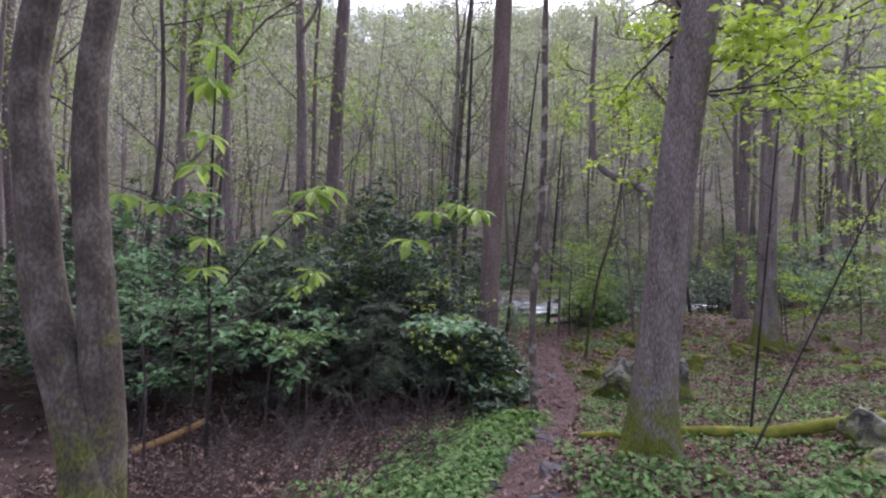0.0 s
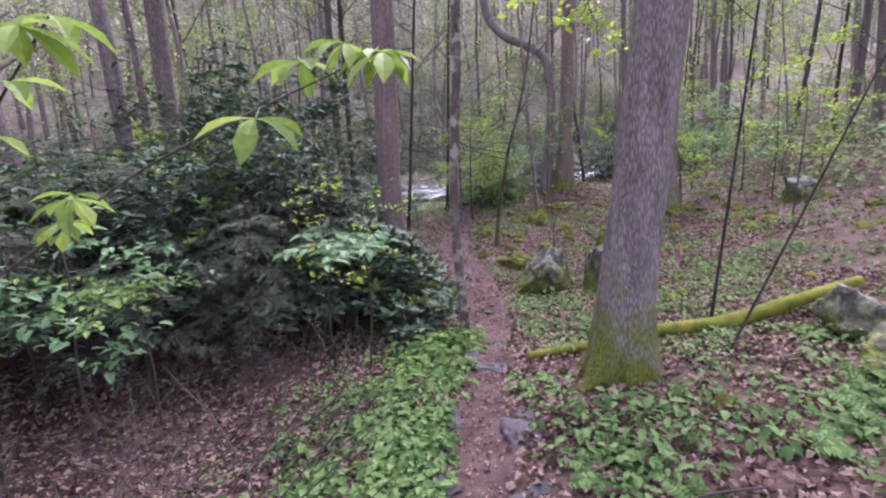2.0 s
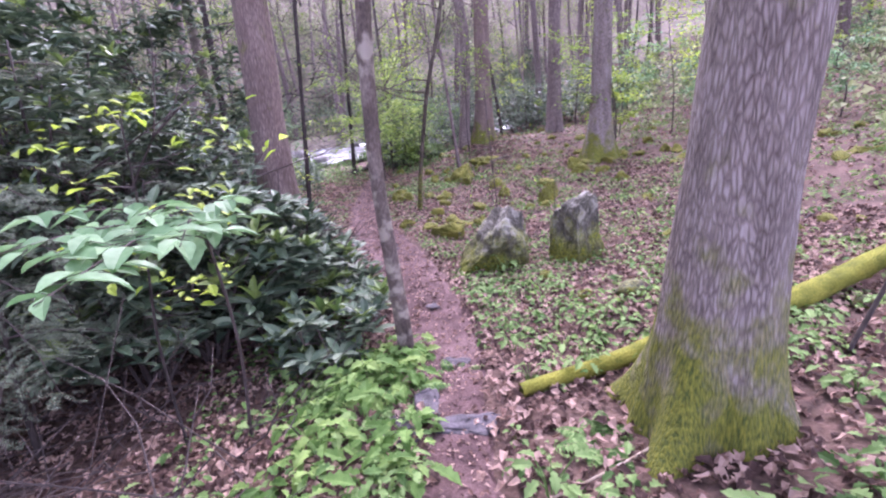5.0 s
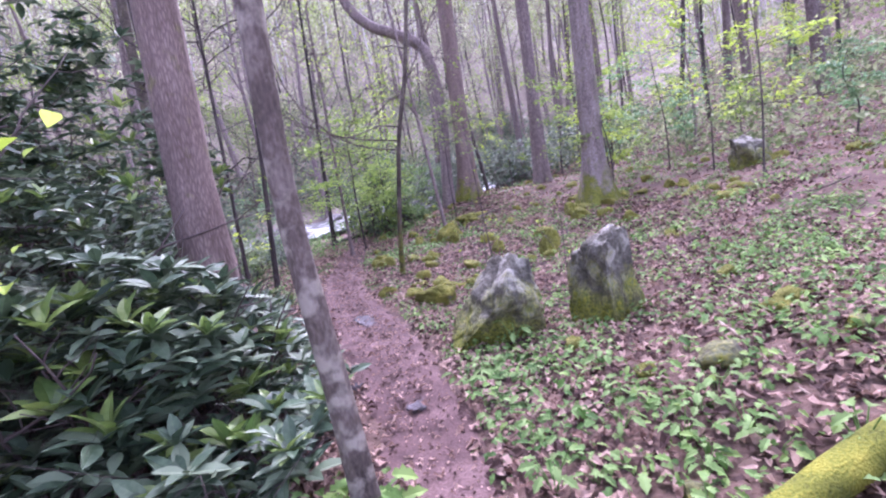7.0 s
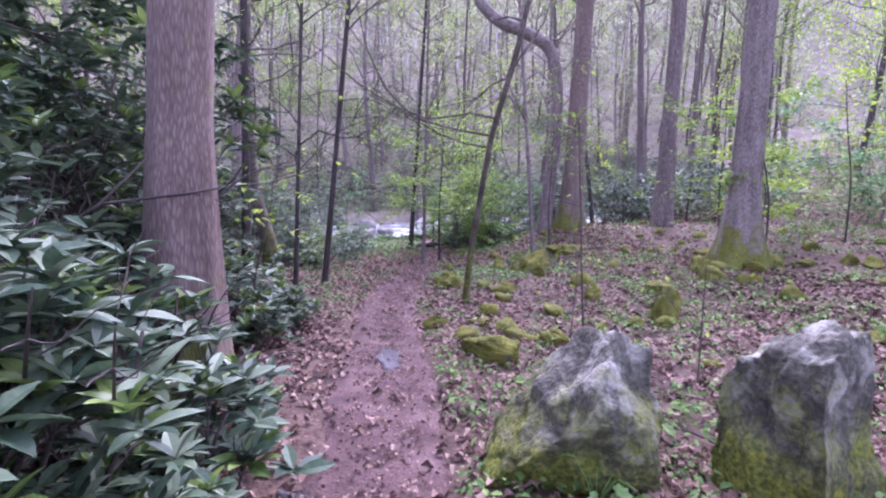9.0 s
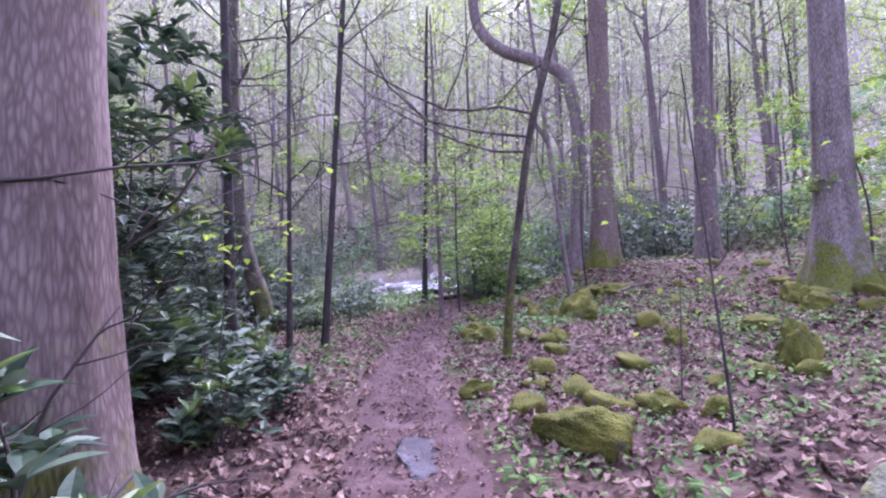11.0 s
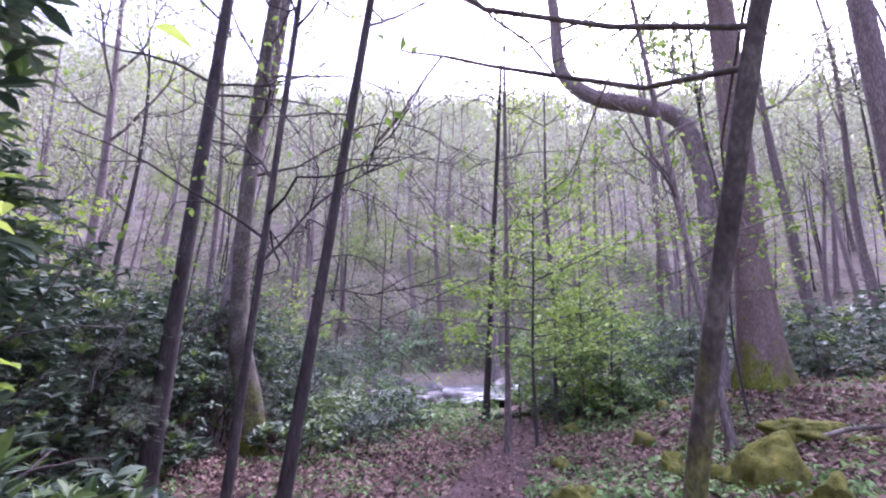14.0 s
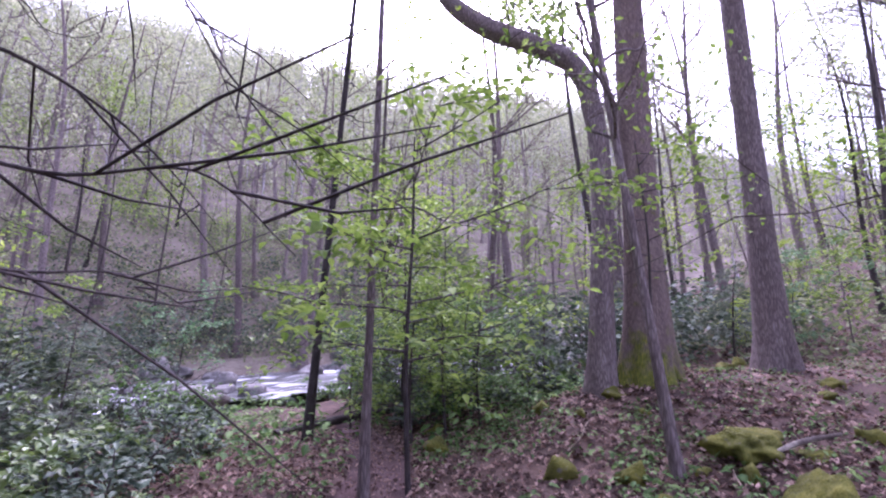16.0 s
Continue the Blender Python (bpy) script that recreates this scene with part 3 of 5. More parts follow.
BR = np.random.default_rng(34)
for i in range(7):
    z = 1.5 + 0.32 * i + BR.normal(0, 0.06)
    rise, fall = BR.uniform(0.1, 0.55), BR.uniform(0.3, 0.75)
    a = BR.normal(0.5, 0.6) + (2.6 if i % 4 == 3 else 0)
    ln = BR.uniform(0.9, 1.5)
    sx, sy = 0.075 * z, 0.018 * z
    line = [(sx + ln * k * math.cos(a) + BR.normal(0, 0.04), sy + ln * k * math.sin(a) + BR.normal(0, 0.04), z + ln * (rise * k - fall * k * k) + BR.normal(0, 0.03) * (k > 0)) for k in (0, 0.2, 0.45, 0.7, 1)]
    pts = bezier(line, 22)
    pieces = [tube(pts, np.linspace(0.008, 0.0015, 22), 6)]
    for k in range(3, 21, 2):
        v = np.array([math.cos(a + BR.choice([-0.8, 0.8])), math.sin(a + BR.choice([-0.8, 0.8])), BR.normal(-0.1, 0.35)]) * BR.uniform(0.2, 0.85)
        pieces.append(tube([pts[k], pts[k] + v * 0.5 + BR.normal(0, 0.03, 3), pts[k] + v], [0.005, 0.004, 0.0015], 4))
    bare_twigs(pieces[1:], M_BARK_DARK, part("limb", mesh_of("limb", *pieces[0], True), M_BARK_DARK, LIMBED))
hero_tree("tall straight grey forest trunk behind evergreen shrubs", up(-4.0, 16.0, 0.3, 0.2, 19, 0.2), [0.32, 0.24, 0.23, 0.22, 0.2, 0.16], M_BARK, 32, 0.05, 18, 0.4, 80,
          limb_set(HR, 9, 0.5, 0.95, 3.0, 0.05), SPRING, 33)
hero_tree("slim dark tree leaning over a leafy bank", up(6.94, 16.87, -0.6, 0.6, 9, 0.1), [0.06, 0.042, 0.04, 0.037, 0.03, 0.02], M_BARK, 22, 0.07, 12, 0.35, 80,
          limb_set(HR, 8, 0.3, 0.95, 2.0, 0.022), (260, 0.09, L_SMALL, M_SPRING), 22)
hero_tree("thin dark tree at the end of the trail", up(4.9, 21.7, 0.5, 0.1, 9, 0.1), [0.09, 0.06, 0.056, 0.05, 0.045, 0.03], M_BARK_DARK, 18, 0.06, 10, 0.3, 60,
          limb_set(HR, 8, 0.3, 0.95, 1.6, 0.018), (220, 0.09, L_SMALL, M_SPRING), 23)
hero_tree("thin grey young trunk on a leafy slope", up(4.6, 18.4, 0.1, 0.2, 7, 0.08), [0.06, 0.04, 0.037, 0.034, 0.03, 0.02], M_BARK, 16, 0.06, 10, 0.3, 60,
          limb_set(HR, 6, 0.35, 0.95, 1.4, 0.014), (300, 0.08, L_SMALL, M_SPRING_BRIGHT), 24)
fork = hero_tree("slim forked tree with a long bare sideways limb over the trail", [at_ground(4.17, 13.5, 0.08), (4.17, 13.3, -0.3), (4.2, 13.0, 0.6), (4.25, 12.73, 1.42), (4.45, 12.5, 2.4), (4.85, 12.2, 5.5)],
          [0.055, 0.04, 0.038, 0.034, 0.027, 0.02], M_BARK_TWIN, 24, 0.06, 12, 0.3, 90,
          [(0.385, (-0.95, 0.3, 0.25), 3.2, 0.0155), (0.36, (-0.6, 0.6, 0.3), 2.4, 0.0155), (0.42, (-0.9, -0.1, 0.35), 2.4, 0.0155), (0.5, (0.6, 0.6, 0.6), 2.0, 0.0155), (0.6, (-0.4, 0.8, 0.3), 2.2, 0.0155), (0.7, (0.7, -0.5, 0.4), 2.0, 0.0155), (0.5, (-0.05, 0.9, -0.3), 2.6, 0.012), (0.46, (0.15, 0.85, -0.15), 2.4, 0.012)],
          None, 25)
for x, y, dx, dy, h, r, seed in ((3.5, 5.3, 1.3, -0.5, 3.6, 0.011, 26), (3.93, 5.97, 0.3, -0.1, 4.4, 0.015, 27), (4.72, 11.35, 0.1, 0.05, 1.1, 0.006, 29), (4.8, 9.62, 0.1, 0.1, 1.0, 0.006, 30), (4.4, 10.55, -0.05, 0.2, 2.3, 0.008, 28)):
    hero_tree("thin bare dark sapling rising from leaf litter", up(x, y, dx, dy, h, 0.05), [r * 1.2, r, r * 0.8, r * 0.5], M_BARK_DARK, 10, 0.06, 6, 0.2, 40,
              limb_set(HR, 6, 0.35, 0.95, 0.6, r * 0.45), (int(2200 * r), 0.05, L_SMALL, M_SPRING_BRIGHT), seed, "sapling")

# ---- woodland beyond: seven kinds of tree, repeated ----


def wood_tree(seed, height, radius, leaves, bark, leaf_mat, leafsize=0.15):
    rng = np.random.default_rng(seed)
    root = empty("woodland_tree", pose(0, 0, -200), "tall bare-trunked forest tree with sparse spring leaves", "tree", "forest trees")
    n = 22
    bendx, bendy = rng.normal(0, 0.5, 2)
    s = np.linspace(0, 1, n)
    pts = np.stack([bendx * s ** 2 + 0.22 * (np.sin(6 * s + seed) - math.sin(seed)), bendy * s ** 2 + 0.22 * (np.cos(5 * s + seed) - math.cos(seed)), s * height], 1)
    part("trunk", mesh_of("trunk", *tube(pts, radius * (1 - 0.8 * s) * (1 + 0.5 * np.exp(-s * height / 0.3)), 12, 0.05, 9, 0.2, seed=seed), True), bark, root)
    tips, fine = [], []
    for i in range(6):
        out = []
        k = rng.integers(5, n - 1)
        a = rng.uniform(0, 6.28)
        twigs(rng, pts[k], (math.cos(a), math.sin(a), rng.uniform(0.3, 1.1)), height * rng.uniform(0.12, 0.24), radius * 0.28, 2, out, tips, 0.4, 0.5, 5)
        part("limb", mesh_of("limb", *out[0], True), bark, root)
        fine += out[1:]
    bare_twigs(fine, bark, root)
    part("crown", mesh_of("crown", *crown_leaves(rng, tips, leaves, leafsize, L_TINY, 0.4)), leaf_mat, root)
    return root


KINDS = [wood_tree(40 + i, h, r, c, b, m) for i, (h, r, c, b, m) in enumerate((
    (17, 0.17, 1100, M_BARK, M_LEAF_HAZY), (15, 0.11, 800, M_BARK_DARK, M_SPRING_BRIGHT), (19, 0.2, 1500, M_BARK, M_LEAF_HAZY), (12, 0.075, 900, M_BARK_DARK, M_SPRING),
    (16, 0.14, 1000, M_BARK, M_LEAF_HAZY), (10, 0.055, 500, M_BARK, M_SPRING), (18, 0.22, 1800, M_BARK, M_LEAF_HAZY)))]
rng = np.random.default_rng(21)
placed = []
tries = 0
while len(placed) < 250 and tries < 20000:
    tries += 1
    x, y = rng.uniform(-34, 48), rng.uniform(3, 62)
    if 5.5 < x < 14.5 and y < 21:
        continue
    d = x - float(trail_x(y))
    if (y < 26 and (-4.5 if y > 12 else -6) < d < (4.5 if y > 20 else 7)) or abs(y - float(stream_y(x))) < 5.2:
        continue
    if any((x - a) ** 2 + (y - b) ** 2 < 1.7 for a, b in placed):
        continue
    placed.append((x, y))
    k = KINDS[rng.integers(0, 7)] if len(placed) > 7 else KINDS[len(placed) - 1]
    m = pose(x, y, float(ground_z(x, y)) - 0.1, rng.normal(0, 2.0), rng.normal(0, 2.0), rng.uniform(0, 360)) @ Matrix.Diagonal((*[rng.uniform(0.8, 1.25)] * 3, 1))
    if len(placed) <= 7:
        k.matrix_world = m
    else:
        copy_thing(k, m)

# far woods on the hillside, past counting
rng = np.random.default_rng(22)
pieces, leaf_p, leaf_s = [], [], []
n_far = 0
while n_far < 1900:
    x, y = rng.uniform(-110, 150), rng.uniform(-10, 190)
    if (y < 62 and -34 < x < 48) or (y < 30 and x < 0):
        continue
    z = min(float(ground_z(x, y)), 90)
    h, r = rng.uniform(8, 17), rng.uniform(0.07, 0.17)
    lean = rng.normal(0, 0.5, 2)
    kink = rng.normal(0, 0.3, 2)
    pieces.append(tube([(x, y, z - 0.3), (x + kink[0], y + kink[1], z + h * 0.3), (x + lean[0] * 0.4, y + lean[1] * 0.4, z + h * 0.6), (x + lean[0], y + lean[1], z + h)], [r, r * 0.75, r * 0.5, r * 0.1], 5))
    for q in range(7):
        a = rng.uniform(0, 6.28)
        zz = z + h * rng.uniform(0.35, 0.92)
        pieces.append(tube([(x, y, zz), (x + 2.2 * math.cos(a), y + 2.2 * math.sin(a), zz + rng.uniform(0.8, 2.4))], [r * 0.35, r * 0.1], 4))
    c = rng.integers(60, 200)
    leaf_p.append(np.stack([x + rng.normal(0, 1.7, c), y + rng.normal(0, 1.7, c), z + h * np.clip(rng.normal(0.75, 0.25, c), 0.1, 1.15)], 1))
    leaf_s.append(np.full(c, 0.36 + 0.004 * max(0, y - 40)) * rng.uniform(0.6, 1.3, c))
    n_far += 1
far_trunks = part("far_woods", mesh_of("far_woods", *joined(pieces)), M_BARK_HAZY)
tagged(far_trunks, "bare trunks of a hillside wood across the stream, haze in their pale grey", "woods", kind="stuff")
leaf_p, leaf_s = np.concatenate(leaf_p), np.concatenate(leaf_s)
c = len(leaf_p)
far_leaves = part("far_foliage", mesh_of("far_foliage", *scatter(L_TINY, leaf_p, leaf_s, rng.uniform(0, 6.28, c), rng.normal(-0.3, 0.5, c), rng.normal(0, 0.6, c))), M_LEAF_HAZY)
tagged(far_leaves, "green spring foliage over a hillside wood, paled by painted haze", "foliage", kind="stuff")

# low green undergrowth over the far slopes
ux, uy = np.concatenate([rng.uniform(-70, 90, 2600), rng.uniform(11, 45, 550), rng.uniform(-20, 30, 500)]), np.concatenate([rng.uniform(4, 120, 2600), rng.uniform(2, 42, 550), rng.uniform(40, 60, 500)])
ud = ux - trail_x(uy)
keep_u = (np.abs(uy - stream_y(ux)) > 6.3) & ~((uy < 28) & (ud > -8) & (ud < 10))
ux, uy = ux[keep_u], uy[keep_u]
uc = 60
hx = np.repeat(ux, uc) + rng.normal(0, 0.7, len(ux) * uc)
hy = np.repeat(uy, uc) + rng.normal(0, 0.7, len(ux) * uc)
hz = np.minimum(ground_z(hx, hy), 90) + np.abs(rng.normal(0, 0.85, len(hx)))
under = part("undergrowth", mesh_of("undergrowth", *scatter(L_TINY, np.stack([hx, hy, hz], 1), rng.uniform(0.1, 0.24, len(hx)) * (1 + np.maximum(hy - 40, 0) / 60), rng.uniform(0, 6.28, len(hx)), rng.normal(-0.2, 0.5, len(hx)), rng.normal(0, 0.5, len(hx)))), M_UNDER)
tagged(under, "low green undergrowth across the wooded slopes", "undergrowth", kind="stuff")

# dark evergreen thicket along the far bank of the stream and behind the near one
tx = np.concatenate([rng.uniform(-28, 34, 420), rng.uniform(-12, -1.5, 90), rng.uniform(10, 22, 60)])
tyk = np.concatenate([stream_y(tx[:420]) + 6.6 + np.abs(rng.normal(0, 5, 420)), rng.uniform(22, 27, 90), rng.uniform(21, 27, 60)])
tn = 95
kx, ky = np.repeat(tx, tn) + rng.normal(0, 0.6, len(tx) * tn), np.repeat(tyk, tn) + rng.normal(0, 0.6, len(tx) * tn)
kz = ground_z(kx, ky) + np.repeat(rng.uniform(0.7, 2.4, len(tx)), tn) * np.sqrt(rng.random(len(kx)))
thicket = part("evergreen_thicket", mesh_of("evergreen_thicket", *scatter(L_TINY, np.stack([kx, ky, kz], 1), rng.uniform(0.12, 0.26, len(kx)), rng.uniform(0, 6.28, len(kx)), rng.normal(0.1, 0.4, len(kx)), rng.normal(0, 0.4, len(kx)))), M_RHODO)
tagged(thicket, "dark evergreen thicket lining the banks of a stream", "undergrowth", kind="stuff")

# ---- evergreen shrubs ----


def rhododendron(seed, radius, height, stems, whorls, leaf=0.15, new_share=0.12, name="rhododendron", skirt=0.12, lift=0.15):
    """Crooked stems that carry whorls of long leathery leaves at their ends."""
    rng = np.random.default_rng(seed)
    root = empty(name, pose(0, 0, -200), "dense evergreen rhododendron with leathery dark leaves", "shrub", "evergreen shrubs")
    tips, fine = [], []
    for i in range(stems):
        out = []
        a, q = rng.uniform(0, 6.28), rng.uniform(0.1, 0.8)
        twigs(rng, (0.25 * radius * math.cos(a) * q, 0.25 * radius * math.sin(a) * q, -0.05), (math.cos(a) * q * radius / height * 1.4, math.sin(a) * q * radius / height * 1.4, 0.9),
              height * rng.uniform(0.6, 1.0), 0.022, 2, out, tips, 0.1, 0.6)
        part("stem", mesh_of("stem", *out[0], True), M_TWIG, root)
        fine += out[1:]
    bare_twigs(fine, M_TWIG, root)
    a, b = rng.uniform(0, 6.28, whorls), np.sqrt(rng.random(whorls)) * radius
    top = height * (1 - 0.45 * (b / radius) ** 2) * (1 + 0.3 * lump(b * np.cos(a) + seed * 3, b * np.sin(a), 0.55)) * np.where(rng.random(whorls) < 0.12, 1.18, 1.0)
    inner = rng.random(whorls)
    z = np.where(inner < 0.6, top - np.abs(rng.normal(0, 0.16, whorls)), top * rng.uniform(0.2, 1.0, whorls))
    lowest = skirt * height
    centre = np.stack([b * np.cos(a) + 0.1 * np.sin(a * 5), b * np.sin(a), np.maximum(z, lowest)], 1)
    ps, yw, pt, sz, fresh = [], [], [], [], []
    for c, ang, bb in zip(centre, a, b):
        k = rng.integers(6, 10)
        y0 = rng.uniform(0, 6.28)
        s0 = leaf * rng.uniform(0.75, 1.2)
        isnew = rng.random() < new_share
        for j in range(k):
            ps.append(c + rng.normal(0, 0.008, 3))
            yw.append(y0 + 6.28 * j / k + rng.normal(0, 0.15))
            pt.append(rng.normal(0.75 if isnew else lift, 0.28))
            sz.append(s0 * rng.uniform(0.8, 1.1))
            fresh.append(isnew)
    ps, yw, pt, sz, fresh = map(np.array, (ps, yw, pt, sz, fresh))
    ro = rng.normal(0, 0.25, len(ps))
    for nm, k, mt in (("foliage", ~fresh, M_RHODO), ("young_foliage", fresh, M_RHODO_NEW)):
        part(nm, mesh_of(nm, *scatter(L_LONG, ps[k], sz[k], yw[k], pt[k], ro[k])), mt, root)["kind"] = "stuff"
    return root


def put(kinds, spots, rng):
    """Sets each kind down once, and then copies of them."""
    used = 0
    for x, y, s in spots:
        k = kinds[used % len(kinds)]
        m = pose(x, y, float(ground_z(x, y)) - 0.03, 0, 0, rng.uniform(0, 360)) @ Matrix.Diagonal((s, s, s, 1))
        if used < len(kinds):
            k.matrix_world = m
        else:
            copy_thing(k, m)
        used += 1


TALL = [rhododendron(60, 1.5, 3.1, 9, 560), rhododendron(61, 1.3, 2.7, 8, 470), rhododendron(62, 1.6, 3.4, 10, 620)]
OVER = [rhododendron(67, 1.3, 2.3, 16, 430, 0.15, 0.05, skirt=0.5), rhododendron(68, 1.2, 2.0, 15, 380, 0.15, 0.05, skirt=0.5)]
LOW = [rhododendron(64, 0.65, 0.95, 4, 46, 0.23, 0.2, lift=0.45), rhododendron(65, 0.55, 0.8, 4, 36, 0.23, 0.22, lift=0.45), rhododendron(66, 0.5, 0.7, 3, 26, 0.23, 0.22, lift=0.45)]
rng = np.random.default_rng(31)
put(TALL, [(-0.7, 9.6, 0.95), (-2.2, 9.0, 0.95), (-1.2, 11.2, 1.1), (-3.8, 9.6, 1.0), (-3.0, 11.4, 1.1), (-5.4, 9.0, 0.9), (-6.8, 10.5, 1.0), (-5.0, 12.0, 1.1),
           (-0.4, 12.6, 1.05), (-1.0, 14.4, 1.15), (-0.6, 16.6, 1.0), (-2.5, 13.8, 1.15), (-2.4, 16.4, 1.1), (-8.4, 8.4, 0.9), (-8.8, 11.4, 1.0), (-4.3, 15, 1.1), (-1.6, 19.5, 0.9), (-4.4, 18.5, 1.0),
           (-7, 15.5, 1.0), (-0.2, 17.6, 0.75), (0.1, 19.7, 0.6), (-0.8, 18.8, 0.8), (-0.4, 15.2, 0.75), (0.0, 20.2, 0.6), (-1.3, 21.2, 0.7), (1.1, 20.9, 0.42), (0.4, 22.8, 0.42), (-3.0, 20.4, 0.8), (-2.0, 23.0, 0.7), (8.2, 23.5, 0.75), (9.8, 22.8, 0.7), (11.5, 24.5, 0.8), (7.4, 25.3, 0.6), (14.0, 24.5, 0.8), (17, 26, 0.9), (-5, 24, 0.8), (21, 27, 0.9),
           (-1.5, 28.3, 0.5), (10, 28, 0.6), (0.6, 22.2, 0.75), (1.3, 23.7, 0.65), (2.2, 24.9, 0.5), (-0.6, 24.2, 0.9)], rng)
put(OVER, [(-2.9, 8.3, 0.95), (-5.4, 7.9, 1.0), (-6.6, 8.4, 1.0)], rng)
MID = [rhododendron(56, 0.75, 1.5, 7, 88, 0.21, 0.22, skirt=0.35, lift=0.45), rhododendron(57, 0.7, 1.35, 7, 78, 0.215, 0.24, skirt=0.35, lift=0.45)]
put(MID, [(0.45, 11.9, 0.9), (0.25, 12.6, 1.0), (0.95, 8.75, 0.9), (0.95, 9.7, 0.85), (0.6, 8.75, 1.0), (0.05, 8.6, 1.0), (0.35, 9.5, 1.0), (-0.5, 8.5, 0.9), (0.1, 12.6, 0.9), (0.3, 14.2, 0.9)], rng)
put(LOW, [(1.0, 7.85, 0.8), (1.45, 9.15, 0.75), (1.4, 9.9, 0.7), (1.3, 8.55, 0.7), (0.9, 10.2, 0.8), (0.85, 8.1, 0.9), (1.35, 12.5, 0.9), (0.9, 13.2, 1.1), (1.5, 13.5, 0.8), (0.4, 13.9, 1.2), (0.3, 12.2, 1.2),
          (0.85, 7.6, 0.6), (1.7, 12.6, 0.6), (1.45, 11.8, 0.7), (1.25, 11.95, 0.55), (1.15, 14.5, 0.8), (0.2, 15.6, 1.1), (0.5, 17.2, 1.0), (6.6, 21.3, 0.8), (7.5, 21.6, 1.0), (8.3, 21.0, 0.9), (3.0, 25.2, 1.0), (0.5, 24.3, 1.3), (2.2, 25.3, 1.1), (1.6, 24.6, 1.1), (0.3, 25.5, 0.8), (4.2, 26.0, 0.6), (6.9, 24.6, 1.3), (8.0, 26.4, 1.5), (5.6, 26.8, 0.6), (2.2, 26.6, 0.6), (-1.2, 25.6, 1.4), (9.6, 26.6, 1.5), (3.4, 23.3, 0.9), (1.9, 22.6, 0.9), (12, 27.5, 1.6), (-3, 26.5, 1.5), (2.2, 20.0, 0.9), (2.8, 20.8, 0.8), (2.0, 21.0, 1.0), (3.4, 21.6, 0.7), (2.6, 22.4, 0.8), (1.4, 18.6, 0.8), (1.9, 19.3, 0.7), (1.3, 19.9, 0.9), (1.5, 21.6, 0.8), (2.7, 21.6, 0.6), (2.4, 23.6, 0.6), (7.0, 22.6, 1.0), (8.1, 22.2, 1.2), (9.4, 20.9, 1.1), (10.3, 21.8, 1.2), (1.0, 28.6, 0.7), (3.4, 28.4, 0.6), (5.0, 28.9, 0.7), (7.2, 28.4, 0.7), (-0.6, 28.9, 0.8), (9.0, 29.1, 0.9)], rng)

# ---- hemlocks: drooping boughs of fine needles ----
NEEDLE_V, NEEDLE_F = [], []
for i in range(6):
    for sd in (-1, 1):
        NEEDLE_F.append((len(NEEDLE_V), len(NEEDLE_V) + 1, len(NEEDLE_V) + 2))
        NEEDLE_V += [(0, i / 6, 0), (sd * 0.2, i / 6 + 0.13, -0.02), (0, i / 6 + 0.07, 0)]
L_SPRIG = (np.array(NEEDLE_V), np.array(NEEDLE_F))


def hemlock(seed, radius, height, boughs, lowest=0.25, sprigs=34):
    """A young stem with flat drooping boughs, each carrying side twigs lined with short needles."""
    rng = np.random.default_rng(seed)
    root = empty("young_hemlock", pose(0, 0, -200), "young hemlock with drooping boughs of fine grey-green needles", "conifer", "young hemlocks")
    lean = rng.normal(0, 0.12, 2)
    stem = [(lean[0] * k * k, lean[1] * k * k, height * k - 0.05) for k in np.linspace(0, 1, 9)]
    part("trunk", mesh_of("trunk", *tube(stem, np.linspace(0.028, 0.006, 9), 8), True), M_BARK_DARK, root)
    for i in range(boughs):
        k = lowest + (0.97 - lowest) * (i + rng.random()) / boughs
        a = i * 2.4 + rng.normal(0, 0.3)
        ln = radius * (1.08 - 0.75 * k) * rng.uniform(0.7, 1.2)
        s = np.linspace(0, 1, 8)
        pts = np.stack([lean[0] * k * k + np.cos(a) * ln * s, lean[1] * k * k + np.sin(a) * ln * s, height * k + ln * (0.18 * s - 0.5 * s * s)], 1) + rng.normal(0, 0.015, (8, 3)) * s[:, None]
        bough = part("bough", mesh_of("bough", *tube(pts, np.linspace(0.009, 0.002, 8), 5), True), M_TWIG, root)
        p, yw, sz = [], [], []
        for q in range(sprigs):
            u = rng.uniform(0.12, 1.0)
            c = np.array([np.interp(u, s, pts[:, j]) for j in range(3)])
            side = a + rng.choice((-1, 1)) * rng.uniform(0.7, 1.2)
            reach = ln * 0.42 * (1.15 - u) * rng.uniform(0.3, 1.0)
            for w in np.arange(0, reach + 0.05, 0.055):
                p.append(c + np.array([math.cos(side) * w, math.sin(side) * w, -0.25 * w + rng.normal(0, 0.012)]))
                yw.append(side - 1.57 + rng.normal(0, 0.35))
                sz.append(rng.uniform(0.07, 0.12))
        n = len(p)
        part("needles", mesh_of("needles", *scatter(L_SPRIG, p, np.array(sz), np.array(yw), rng.normal(-0.2, 0.2, n), rng.normal(0, 0.3, n))), M_HEMLOCK, bough)["kind"] = "stuff"
    return root


